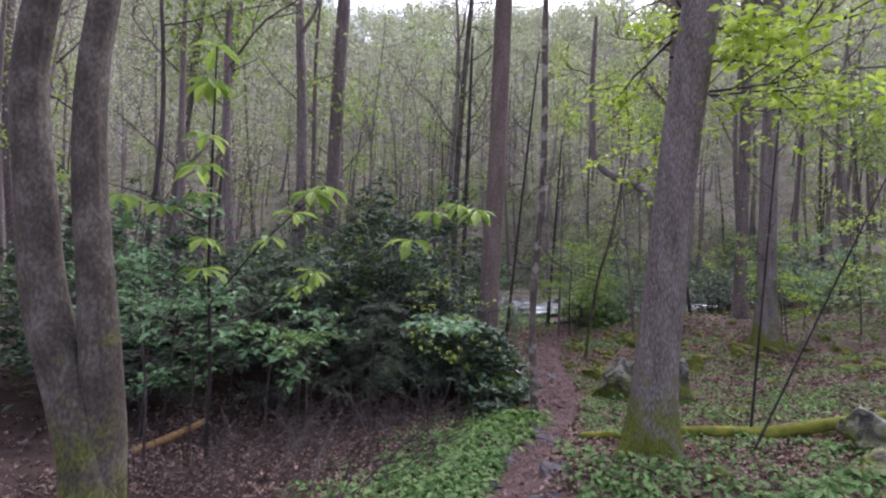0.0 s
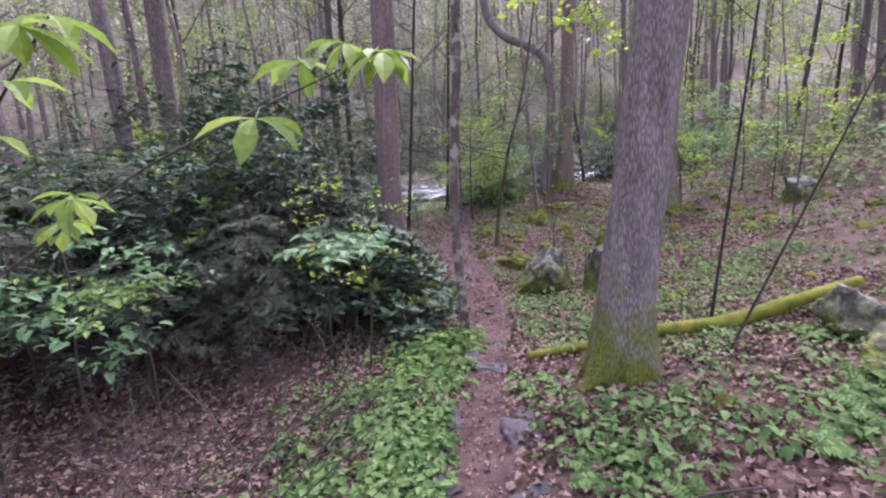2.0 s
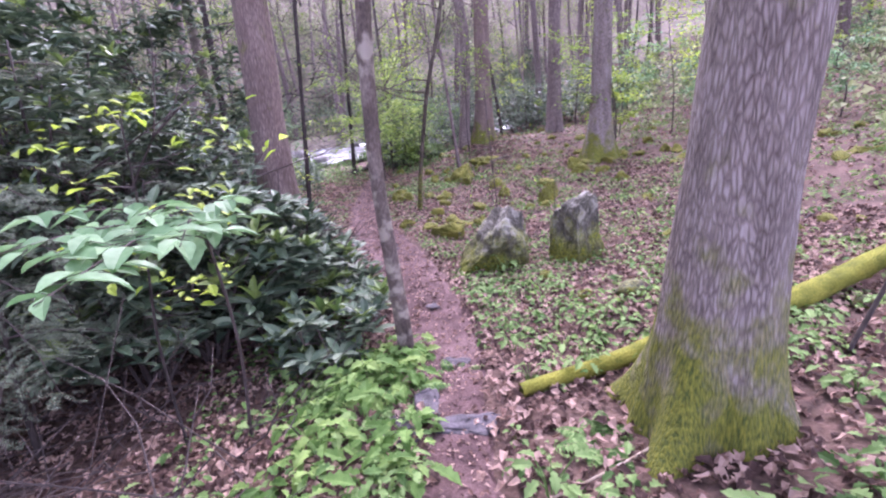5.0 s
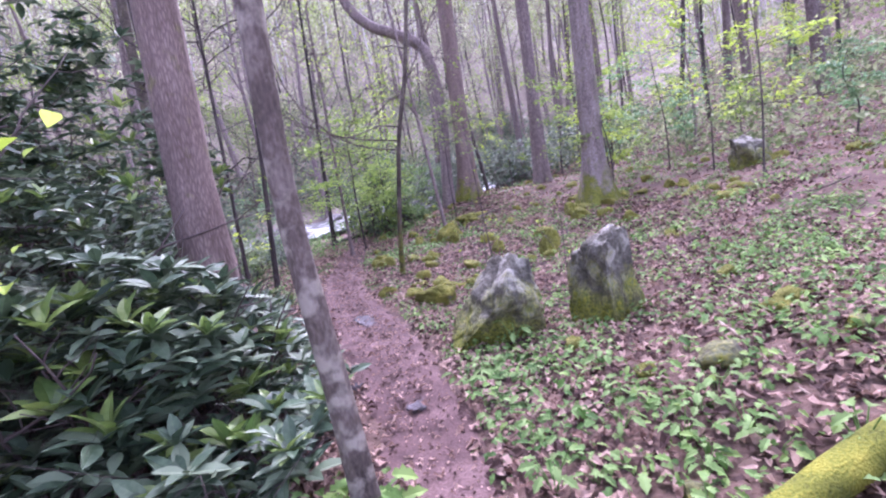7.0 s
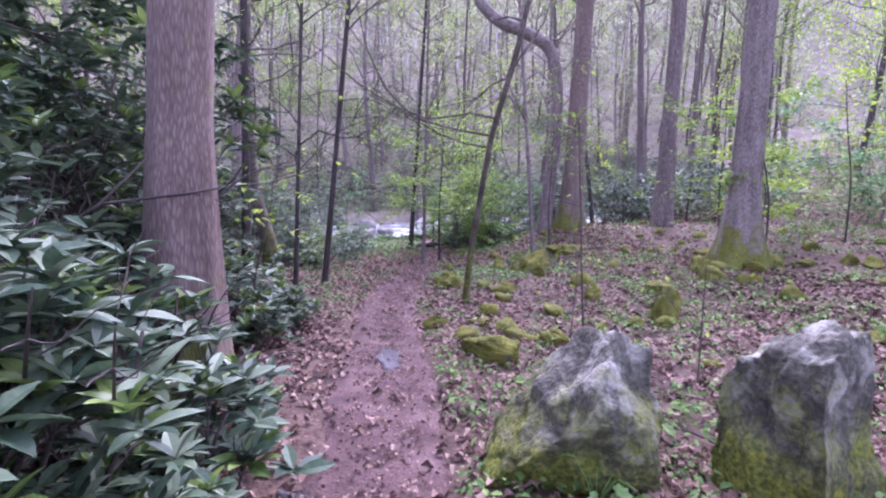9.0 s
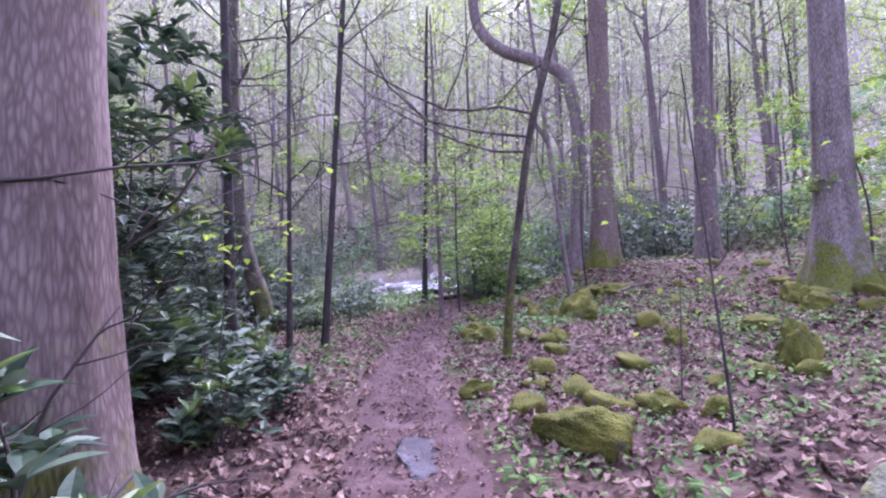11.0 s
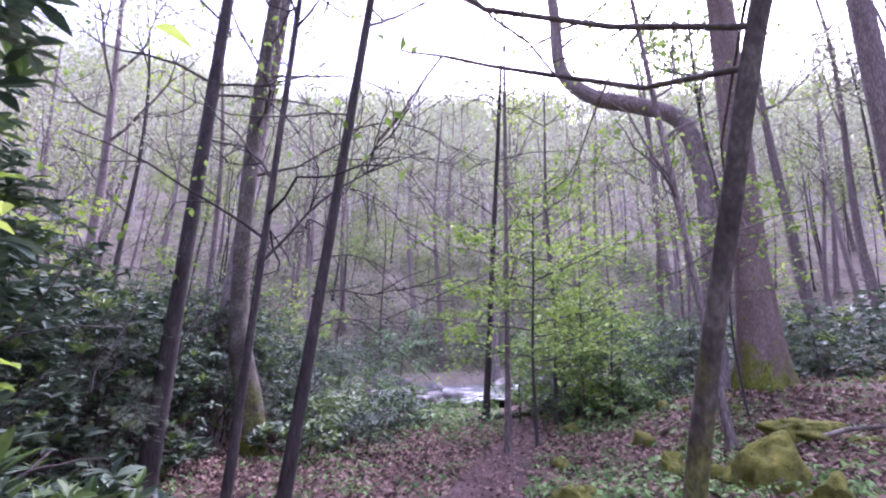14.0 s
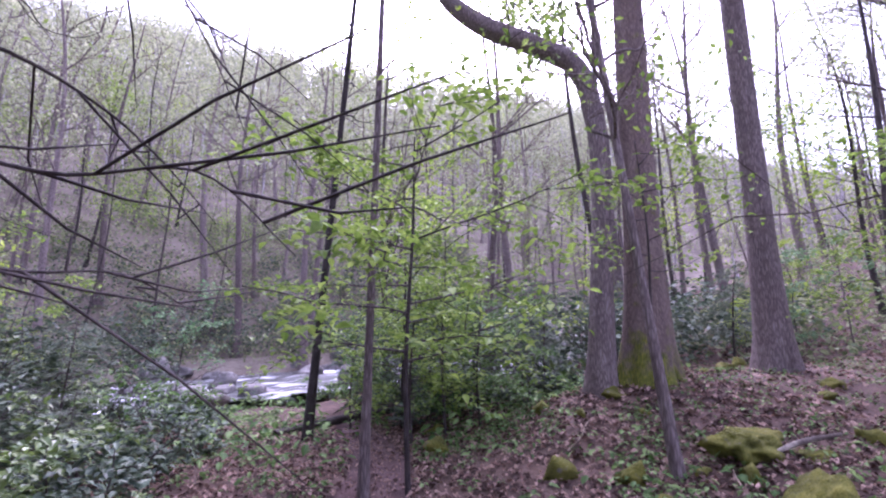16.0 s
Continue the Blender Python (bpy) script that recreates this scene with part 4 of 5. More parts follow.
HEMLOCKS = [hemlock(400, 1.25, 2.3, 19, 0.3, 48), hemlock(401, 1.1, 2.0, 16, 0.34, 48), hemlock(402, 1.4, 2.7, 20, 0.28, 50)]
put(HEMLOCKS, [(-1.15, 7.9, 0.95), (-2.25, 7.6, 1.0), (-3.3, 7.55, 0.95), (-0.35, 8.5, 0.85), (-1.55, 8.3, 1.0), (-4.5, 7.2, 0.9), (-2.6, 8.9, 1.35), (-4.2, 8.7, 1.4), (-1.1, 9.3, 1.2), (0.25, 16.1, 0.85), (0.35, 20.6, 0.8), (1.7, 22.6, 0.8), (-0.9, 22.4, 1.0), (3.0, 24.6, 0.55), (2.1, 20.6, 0.45), (0.9, 19.0, 0.6), (1.6, 21.5, 0.55), (9.6, 21.6, 1.0), (12.6, 21.4, 1.1), (11.0, 23.6, 1.2), (7.3, 23.4, 0.8), (14.5, 20.5, 1.2)], np.random.default_rng(33))

# ---- leafy saplings and understorey ----


def leaf_spray(label, foot, crown, ends, size, mat, seed, gap=0.075):
    """A shrub whose stem opens at crown into flat branches; paired oval leaves along each and along its side twigs."""
    rng = np.random.default_rng(seed)
    root = empty("layered_shrub", pose(*foot), label, "shrub")
    c = np.array(crown) - np.array(foot)
    part("stem", mesh_of("stem", *tube(bezier([(0, 0, -0.05), c * 0.5 + (0.05, 0, 0), c], 14), np.linspace(0.012, 0.007, 14), 7), True), M_TWIG, root)
    for e in ends:
        e = np.array(e) - np.array(foot)
        line = bezier([c, (c + e) / 2 + (0, 0, 0.05), e], 20)
        br = part("branch", mesh_of("branch", *tube(line, np.linspace(0.006, 0.002, 20), 5), True), M_TWIG, root)
        way = (e - c)[:2]
        a, ln = math.atan2(way[1], way[0]), float(np.linalg.norm(way))
        p, yw, fine = [], [], []
        for u in np.arange(0.2, 1.001, gap / ln):
            q = np.array([np.interp(u, np.linspace(0, 1, 20), line[:, j]) for j in range(3)])
            for sd in (-1, 1):
                b = a + sd * rng.uniform(0.75, 1.15)
                far = ln * 0.32 * (1.1 - u) * rng.uniform(0.2, 1.2)
                tip = q + np.array([math.cos(b) * far, math.sin(b) * far, rng.normal(0, 0.02)])
                fine.append(tube([q, tip], [0.002, 0.0012], 4))
                for w in np.arange(0, far + 0.001, gap):
                    p.append(q + (tip - q) * (w / far if far else 0) + rng.normal(0, 0.01, 3))
                    yw.append(b - 1.57 + rng.choice((-0.7, 0.7)) + rng.normal(0, 0.2))
        n = len(p)
        bare_twigs(fine, M_TWIG, br)
        part("leaves", mesh_of("leaves", *scatter(L_OVAL, p, size * rng.uniform(0.65, 1.15, n), np.array(yw), rng.normal(-0.12, 0.15, n), rng.normal(0, 0.2, n))), mat, br)["kind"] = "stuff"
    return root



def leafy_sapling(label, base, line, radius, layers, leaf_mat, size, shape=L_OVAL, per=70, seed=0, lo=0.35, reach=0.8, bark=M_BARK_DARK):
    """A thin stem with flat sprays of leaves in layers."""
    rng = np.random.default_rng(seed)
    root = empty("understorey_sapling", pose(*base), label, "sapling")
    pts = bezier([(0, 0, 0)] + list(line), 40)
    part("stem", mesh_of("stem", *tube(pts, np.linspace(radius, radius * 0.3, 40), 10, 0.05, 6), True), bark, root)
    fine = []
    for i in range(layers):
        k = int(39 * (lo + (1 - lo) * (i + 0.5) / layers))
        a = i * 2.4 + rng.normal(0, 0.4)
        length = reach * rng.uniform(0.7, 1.2)
        out, tips = [], []
        twigs(rng, pts[k], (math.cos(a), math.sin(a), 0.15), length, radius * 0.4, 1, out, tips, 0.0, 0.3, 5)
        fine += out[1:]
        spray = part("branch", mesh_of("branch", *out[0], True), bark, root)
        part("leaves", mesh_of("leaves", *crown_leaves(rng, tips, per, size, shape, 0.09, True)), leaf_mat, spray)["kind"] = "stuff"
    bare_twigs(fine, bark, root)
    return root


def palmate(rng, centre, size, leaflets=6):
    """A whorl of large drooping leaflets."""
    k = leaflets
    yaw = rng.uniform(0, 6.28) + np.arange(k) * 6.28 / k
    return scatter(L_OBOV, np.repeat(np.array([centre]), k, 0), size * rng.uniform(0.8, 1.1, k), yaw, rng.normal(-0.1, 0.2, k), rng.normal(0, 0.15, k))


def palmate_sapling(label, foot, stems, seed):
    """A sapling whose arching branches end in whorls of large leaves. stems: line, radius, spots along it, leaf size."""
    rng = np.random.default_rng(seed)
    root = empty("umbrella_leaved_sapling", pose(*foot), label, "sapling")
    f = np.array(foot)
    for line, radius, spots, size in stems:
        pts = bezier(np.array(line) - f, 40)
        br = part("branch", mesh_of("branch", *tube(pts, np.linspace(radius, radius * 0.35, 40), 8), True), M_BARK_DARK, root)
        for s in spots:
            k = int(s * 39)
            if s < 0.99:
                tip = pts[k] + rng.normal(0, 0.12, 3) + np.array([0, 0, 0.06])
                part("petiole", mesh_of("petiole", *tube([pts[k], (pts[k] + tip) / 2 + (0, 0, 0.02), tip], [0.004, 0.003, 0.003], 5)), M_STEM, br)
            else:
                tip = pts[k]
            part("leaf_whorl", mesh_of("leaf_whorl", *palmate(rng, tip, size * rng.uniform(0.8, 1.15), rng.integers(5, 8))), M_SPRING, br)
    return root


foot = at_ground(-2.95, 6.1, 0.03)
palmate_sapling("young sapling with large drooping umbrella-like spring leaves", foot, [
    ([foot, (-2.92, 6.0, 0.2), (-2.95, 5.9, 1.4), (-2.98, 5.9, 2.8), (-3.0, 5.9, 4.2)], 0.028, (0.45, 0.55, 0.62, 0.7, 0.78, 0.85, 0.92, 1.0), 0.3),
    ([(-2.93, 5.95, 0.9), (-2.2, 5.5, 1.6), (-1.65, 5.0, 1.95), (-1.2, 4.6, 2.22)], 0.014, (0.55, 0.8, 0.9, 1.0), 0.24),
    ([(-2.93, 5.95, 0.6), (-1.9, 5.1, 0.95), (-0.9, 4.55, 1.5), (0.28, 4.3, 2.0)], 0.012, (0.5, 0.56, 0.6, 0.85, 0.9, 0.94, 0.97, 1.0), 0.19),
    ([(-2.96, 5.9, 1.9), (-3.5, 5.3, 2.2), (-3.9, 4.9, 2.3)], 0.012, (0.5, 0.8, 1.0), 0.28)], 70)
leaf_spray("low shrub with one flat spray of blue-green oval leaves", at_ground(0.25, 7.1, 0.02), (0.28, 6.8, 0.62), [(-0.45, 6.0, 0.72), (-0.1, 5.6, 0.66), (0.25, 5.85, 0.7), (0.45, 6.35, 0.76), (-0.35, 6.45, 0.8), (0.1, 6.2, 0.78)], 0.14, M_HOBBLE, 71, 0.085)
leaf_spray("low shrub with a flat spray of small green leaves", at_ground(-1.95, 6.9, 0.02), (-1.95, 6.75, 0.45), [(-2.6, 6.1, 0.55), (-2.1, 5.75, 0.5), (-1.55, 5.9, 0.42), (-1.25, 6.3, 0.45), (-2.8, 6.6, 0.6), (-1.75, 5.5, 0.4)], 0.085, M_HERB_BRIGHT, 72, 0.07)
leaf_spray("low shrub with a flat spray of small green leaves", at_ground(-3.4, 6.5, 0.02), (-3.4, 6.4, 0.8), [(-3.9, 5.7, 0.95), (-3.3, 5.5, 0.85), (-2.8, 5.9, 0.9), (-4.1, 6.2, 1.0), (-2.7, 6.4, 0.95)], 0.09, M_HOBBLE, 69, 0.07)
leafy_sapling("spreading sapling with flat sprays of small green leaves", at_ground(-4.2, 7.2, 0.02), [(0.2, -0.2, 0.9), (0.3, -0.3, 1.6), (0.4, -0.3, 2.4)], 0.02, 10, M_HOBBLE, 0.1, L_OVAL, 80, 73, 0.35, 1.0)
leafy_sapling("sapling with bright yellow-green leaves", at_ground(-0.15, 7.3, 0.02), [(0.0, 0, 0.8), (0.1, -0.1, 1.6), (0.15, -0.2, 2.2)], 0.012, 7, M_SPRING_BRIGHT, 0.085, L_OVAL, 24, 74, 0.5, 0.5)
leafy_sapling("spreading young tree with flat layers of pale spring leaves", at_ground(5.0, 18.3, 0.02), [(0.0, 0.1, 1.2), (0.05, 0.1, 2.6), (0.1, 0.2, 3.7)], 0.03, 20, M_SPRING, 0.1, L_OVAL, 150, 75, 0.32, 1.75)
leafy_sapling("spreading young tree with flat layers of pale spring leaves", at_ground(7.6, 17.4, 0.02), [(0.0, 0.1, 1.0), (0.05, 0.1, 2.2), (0.1, 0.2, 3.4)], 0.02, 9, M_SPRING, 0.09, L_OVAL, 60, 66, 0.5, 1.3)
leafy_sapling("spreading young tree with flat layers of pale spring leaves", at_ground(11.0, 15.6, 0.02), [(0.0, 0.1, 1.0), (0.05, 0.1, 2.2), (0.1, 0.2, 3.6)], 0.025, 12, M_SPRING, 0.1, L_OVAL, 90, 65, 0.35, 1.5)
leafy_sapling("layered sapling with bright spring leaves near the stream", at_ground(6.6, 20.4, 0.02), [(0.0, 0.1, 1.2), (0.05, 0.1, 2.4), (0.1, 0.2, 3.2)], 0.026, 12, M_SPRING, 0.1, L_OVAL, 110, 76, 0.3, 1.1)
leafy_sapling("layered understorey tree with fresh green leaves", at_ground(6.4, 16.5 + 5, 0.02), [(0.05, 0.1, 1.3), (0.1, 0.2, 2.8), (0.1, 0.3, 4.4)], 0.03, 10, M_SPRING, 0.1, L_OVAL, 90, 78, 0.35, 1.3)
leafy_sapling("slender sapling with drooping yellow-green new leaves", at_ground(1.25, 12.7, 0.02), [(0.05, -0.1, 0.7), (0.2, -0.2, 1.3), (0.3, -0.3, 1.9)], 0.01, 6, M_SPRING_BRIGHT, 0.1, L_OVAL, 9, 79, 0.55, 0.6)
leafy_sapling("broad-leaved sapling with soft green leaves", at_ground(-3.5, 5.7, 0.02), [(0.0, -0.05, 1.0), (-0.1, -0.1, 2.0), (-0.1, -0.1, 3.3)], 0.018, 9, M_HOBBLE, 0.13, L_LOBED, 34, 68, 0.4, 0.85)
leafy_sapling("broad-leaved sapling with soft green leaves", at_ground(-2.3, 6.4, 0.02), [(0.0, -0.05, 0.9), (0.1, -0.1, 1.6), (0.1, -0.1, 2.2)], 0.015, 8, M_HOBBLE, 0.12, L_LOBED, 34, 67, 0.5, 0.75)
for x, y, h, m, seed in ((6.0, 20.3, 2.3, M_SPRING, 85), (7.1, 20.2, 2.0, M_HERB, 86), (6.7, 21.7, 2.6, M_SPRING, 87), (7.9, 21.5, 2.2, M_HERB, 88), (5.9, 22.6, 1.8, M_HERB, 89)):
    leafy_sapling("dense layered shrub with fresh green leaves near the stream", at_ground(x, y, 0.02), [(0.0, 0.1, h * 0.35), (0.05, 0.1, h * 0.7), (0.1, 0.1, h)], 0.022, 12, m, 0.09, L_OVAL, 130, seed, 0.15, 1.05)
GR = np.random.default_rng(80)
for i in range(58):
    for q in range(50):
        x, y = GR.uniform(-12, 28), GR.uniform(8, 28)
        d = x - float(trail_x(y))
        if (d > 6.0 or d < -6 or (y > 23 and abs(d) > 2)) and y < float(stream_y(x)) - 6:
            break
    h = GR.uniform(1.6, 4.2)
    leafy_sapling("understorey sapling with fresh spring leaves", at_ground(x, y, 0.02), [(GR.normal(0, 0.1), 0, h * 0.4), (GR.normal(0, 0.2), 0.1, h * 0.7), (GR.normal(0, 0.3), 0.1, h)], 0.02, 6, (M_SPRING, M_SPRING_BRIGHT, M_HOBBLE)[i % 3], 0.11, L_OVAL, 80, 81 + i, 0.3, h * 0.3)
for x, y, h in ((2.2, 19.0, 1.0), (1.4, 20.4, 1.3), (2.9, 20.2, 0.8), (2.4, 21.6, 1.2), (3.3, 22.4, 0.9), (1.6, 22.8, 1.2), (0.8, 24.2, 1.5), (7.2, 20.6, 1.4), (8.3, 20.6, 1.1), (6.9, 22.2, 1.6), (1.9, 17.6, 0.8), (2.6, 18.2, 0.7)):
    leafy_sapling("small green shrub in the undergrowth by the stream", at_ground(x, y, 0.02), [(GR.normal(0, 0.08), 0, h * 0.4), (GR.normal(0, 0.12), 0.1, h * 0.7), (GR.normal(0, 0.2), 0.1, h)], 0.012, 7, (M_HERB, M_RHODO_NEW, M_RHODO)[int(x * 10) % 3], 0.085, L_OVAL, 60, 170 + int(y * 10), 0.25, h * 0.42)
# leafy lower boughs hanging from the trunk of the large leaning tree
for z, a, ln in ((4.1, 0.5, 2.2), (3.9, -0.5, 2.0), (4.4, 0.1, 2.6), (4.3, 1.6, 1.8), (4.6, -1.2, 1.8), (4.9, 0.9, 2.4), (3.7, 0.2, 2.2), (3.6, -0.9, 2.0), (3.8, 0.9, 2.0)):
    out, tips = [], []
    base_z = BIG_TREE.location.z
    twigs(GR, (0.05 * (z - base_z), 0.033 * (z - base_z), z - base_z), (math.cos(a), math.sin(a), 0.05), ln, 0.02, 2, out, tips, -0.25, 0.4)
    bough = part("bough", mesh_of("bough", *out[0], True), M_BARK_DARK, BIG_TREE)
    bare_twigs(out[1:], M_BARK_DARK, bough)
    part("leaves", mesh_of("leaves", *crown_leaves(GR, tips, 190, 0.125, L_OVAL, 0.12, True)), M_SPRING_BRIGHT, bough)

# ---- rocks ----


def rock_mesh(rng, size, rough=0.25, sub=4, flat=0.0):
    bm = bmesh.new()
    bmesh.ops.create_icosphere(bm, subdivisions=sub, radius=0.5)
    off = Vector(rng.uniform(-50, 50, 3))
    for _ in range(10):
        n = Vector(rng.normal(0, 1, 3)).normalized()
        cut = rng.uniform(0.22, 0.38)
        for v in bm.verts:
            e = v.co.dot(n) - cut
            if e > 0:
                v.co -= n * e * 0.96
    for v in bm.verts:
        p = v.co.normalized()
        v.co += p * (rough * 0.35 * noise.noise(v.co * 3.0 + off) + rough * 0.14 * noise.noise(v.co * 8 + off) + rough * 0.07 * noise.noise(v.co * 20 + off))
        v.co.z = max(v.co.z, -0.3)
        if flat:
            v.co.z = min(v.co.z, flat + 0.08 * noise.noise(v.co * 4 + off) + (0.12 if flat < 0.2 else 0.42) * v.co.x)
        v.co = Vector((v.co.x * size[0], v.co.y * size[1], v.co.z * size[2]))
    me = bpy.data.meshes.new("rock")
    bm.to_mesh(me)
    bm.free()
    me.polygons.foreach_set("use_smooth", [True] * len(me.polygons))
    return me


def block_mesh(seed, size, faces):
    """An upright boulder: a ball cut by broad faces (way, distance) and roughened; the ways are the place's own."""
    rng = np.random.default_rng(seed)
    bm = bmesh.new()
    bmesh.ops.create_icosphere(bm, subdivisions=6, radius=0.5)
    off = Vector(rng.uniform(-50, 50, 3))
    for way, cut in faces:
        n = Vector(way).normalized()
        for v in bm.verts:
            e = v.co.dot(n) - cut - 0.035 * noise.noise(v.co * 5 + off)
            if e > 0:
                v.co -= n * e
    for v in bm.verts:
        p = v.co.normalized()
        v.co += p * (0.06 * noise.noise(v.co * 3.5 + off) + 0.035 * noise.noise(v.co * 9 + off) + 0.02 * noise.noise(v.co * 21 + off) + 0.008 * noise.noise(v.co * 50 + off))
        v.co = Vector((v.co.x * size[0], v.co.y * size[1], v.co.z * size[2]))
    me = bpy.data.meshes.new("boulder")
    bm.to_mesh(me)
    bm.free()
    me.polygons.foreach_set("use_smooth", [True] * len(me.polygons))
    return me


def rock(label, x, y, size, mat, seed, sink=0.15, turned=0.0, name="boulder", sub=5, rough=0.36, group="", flat=0.0):
    rng = np.random.default_rng(seed)
    ob = part(name, rock_mesh(rng, size, rough, sub, flat), mat)
    ob.matrix_world = pose(x, y, float(ground_z(x, y)) + size[2] * (0.26 - sink), 0, 0, turned)
    return tagged(ob, label, "rock", group)


for label, x, y, lift, size, faces, seed in (
        ("angular grey boulder with pale lichen and a dark undercut", 3.32, 8.78, 0.24, (1.2, 1.05, 1.25),
         [((-0.75, 0.1, 0.62), 0.2), ((-0.35, -0.75, -0.5), 0.24), ((0.85, -0.5, 0.1), 0.27), ((0.2, -0.85, 0.45), 0.3), ((0.1, 0.9, 0.2), 0.3), ((0.5, 0.1, 0.85), 0.36)], 101),
        ("upright grey boulder with a flat pale top and a mossy face", 4.12, 8.3, 0.24, (0.85, 0.75, 1.35),
         [((-0.2, 0.1, 0.95), 0.36), ((-0.95, 0.0, 0.1), 0.25), ((0.25, -0.9, 0.15), 0.24), ((0.95, -0.2, 0.1), 0.28), ((0.1, 0.95, 0.1), 0.3)], 142)):
    ob = part("boulder", block_mesh(seed, size, faces), M_ROCK)
    ob.matrix_world = pose(x, y, float(ground_z(x, y)) + lift, 0, 0, 0)
    tagged(ob, label, "rock")
rock("grey boulder on the leafy slope", 4.75, 4.95, (1.0, 0.8, 0.8), M_ROCK, 103)
rock("grey boulder on the leafy slope", 4.3, 4.5, (0.9, 0.55, 0.45), M_ROCK, 104, turned=30)
rock("pale far boulder with moss", 11.6, 11.4, (1.1, 0.9, 1.1), M_ROCK, 105)
rock("low mossy boulder beside the trail", 3.58, 10.72, (0.72, 0.38, 0.38), M_ROCK_MOSS, 106, turned=-50)
rock("large rounded boulder under yellow-green moss", 6.35, 15.65, (1.05, 0.9, 0.85), M_ROCK_MOSS, 107, turned=10)
rock("low mossy rock in leaf litter", 4.43, 15.41, (0.55, 0.45, 0.34), M_ROCK_MOSS, 108, turned=0)
rock("small mossy rock in leaf litter", 5.80, 16.28, (0.45, 0.4, 0.36), M_ROCK_MOSS, 109, turned=0)
rock("small mossy rock in leaf litter", 4.23, 14.63, (0.4, 0.32, 0.26), M_ROCK_MOSS, 111, turned=0)
rock("mossy rock in leaf litter", 6.00, 14.66, (0.62, 0.36, 0.42), M_ROCK_MOSS, 110, turned=60)
rock("small mossy rock in leaf litter", 4.90, 13.67, (0.3, 0.26, 0.34), M_ROCK_MOSS, 116, turned=0)
rock("low mossy hump at the trail edge", 4.44, 15.44, (0.5, 0.4, 0.26), M_ROCK_MOSS, 115, turned=0)
rock("small mossy rock in leaf litter", 4.53, 11.25, (0.42, 0.32, 0.3), M_ROCK_MOSS, 117, turned=0)
rock("small mossy rock in leaf litter", 5.96, 12.85, (0.32, 0.3, 0.36), M_ROCK_MOSS, 118, turned=0)
rock("low mossy rock at the trail edge", 3.40, 12.30, (0.4, 0.3, 0.26), M_ROCK_MOSS, 119, turned=0)
rock("rounded mossy rock on the slope", 6.97, 12.76, (0.5, 0.4, 0.34), M_ROCK_MOSS, 121, turned=0)
rock("rounded mossy rock on the slope", 8.39, 13.40, (0.5, 0.45, 0.42), M_ROCK_MOSS, 122, turned=0)
rock("tall mossy rock on the slope", 6.15, 11.58, (0.42, 0.4, 0.6), M_ROCK_MOSS, 123, turned=0)
rock("long mossy boulder below the large trunk", 7.72, 16.76, (1.1, 0.7, 0.5), M_ROCK_MOSS, 112, turned=20)
rock("mossy rock by the moss-collared trunk", 8.2, 13.0, (0.6, 0.5, 0.45), M_ROCK_MOSS, 113)
rock("pointed mossy stone on the slope", 6.5, 11.9, (0.3, 0.28, 0.55), M_ROCK_MOSS, 114)
RR = np.random.default_rng(120)
for i in range(190):
    while True:
        x, y = RR.uniform(2.5, 14), RR.uniform(3.5, 21)
        if x - float(trail_x(y)) > 0.75 and (x - 2.45) ** 2 + (y - 5.4) ** 2 > 0.8:
            break
    s = RR.uniform(0.12, 0.36) * (1.2 if y > 10 else 0.9)
    rock("small mossy stone half sunk in leaf litter", x, y, (s * RR.uniform(0.9, 1.5), s, s * RR.uniform(0.6, 1.0)), M_ROCK_MOSS if (y > 9 or i % 3) else M_ROCK, 130 + i, 0.18, RR.uniform(0, 360), "mossy_stone", 3, 0.3, "mossy stones")
for i, (x, y, sx_, sy_) in enumerate(((0.74, 5.22, 0.26, 0.46), (1.05, 6.36, 0.16, 0.34), (1.34, 6.5, 0.26, 0.2), (1.46, 6.14, 0.18, 0.34), (1.16, 4.75, 0.3, 0.24), (1.36, 5.02, 0.3, 0.2), (0.45, 4.35, 0.3, 0.3), (0.9, 4.05, 0.36, 0.28), (0.2, 3.2, 0.35, 0.3),
                                      (2.12, 8.2, 0.24, 0.16), (2.7, 11.15, 0.5, 0.42), (1.9, 9.0, 0.16, 0.14), (1.75, 6.95, 0.2, 0.16))):
    rock("flat grey stone bedded in the trail", x, y, (sx_ * 1.3, sy_ * 1.3, 0.24), M_STONE, 210 + i, 0.22, 25 * i, "trail_stone", 4, 0.5, "trail stones", 0.14)
for i in range(130):
    x = RR.uniform(-12, 28)
    s = RR.uniform(0.3, 1.3) * (1.25 if i % 3 else 1.0)
    y = float(stream_y(x)) + RR.uniform(-6.0, 6.5)
    ob = part("river_boulder", rock_mesh(RR, (s * RR.uniform(1, 1.6), s, s * RR.uniform(0.6, 1.0)), 0.6, 3), M_RIVER_ROCK)
    ob.matrix_world = pose(x, y, max(float(ground_z(x, y)), float(stream_z(x)) - 0.1) + 0.1 * s, 0, 0, RR.uniform(0, 360))
    tagged(ob, "pale wet boulder in a rushing stream", "rock", "river boulders")

# ---- fallen wood ----


def fallen(label, line, radii, mat, seg=20, name="fallen_log", rings=60):
    f = np.array(line[0], float)
    ob = part(name, mesh_of(name, *tube(bezier(np.array(line, float) - f, rings), np.interp(np.linspace(0, 1, rings), np.linspace(0, 1, len(radii)), radii), seg, 0.14, 10, seed=3), True), mat)
    ob.matrix_world = pose(*f)
    return tagged(ob, label, "log")


def gz(x, y, lift=0.05):
    return (x, y, float(ground_z(x, y)) + lift)


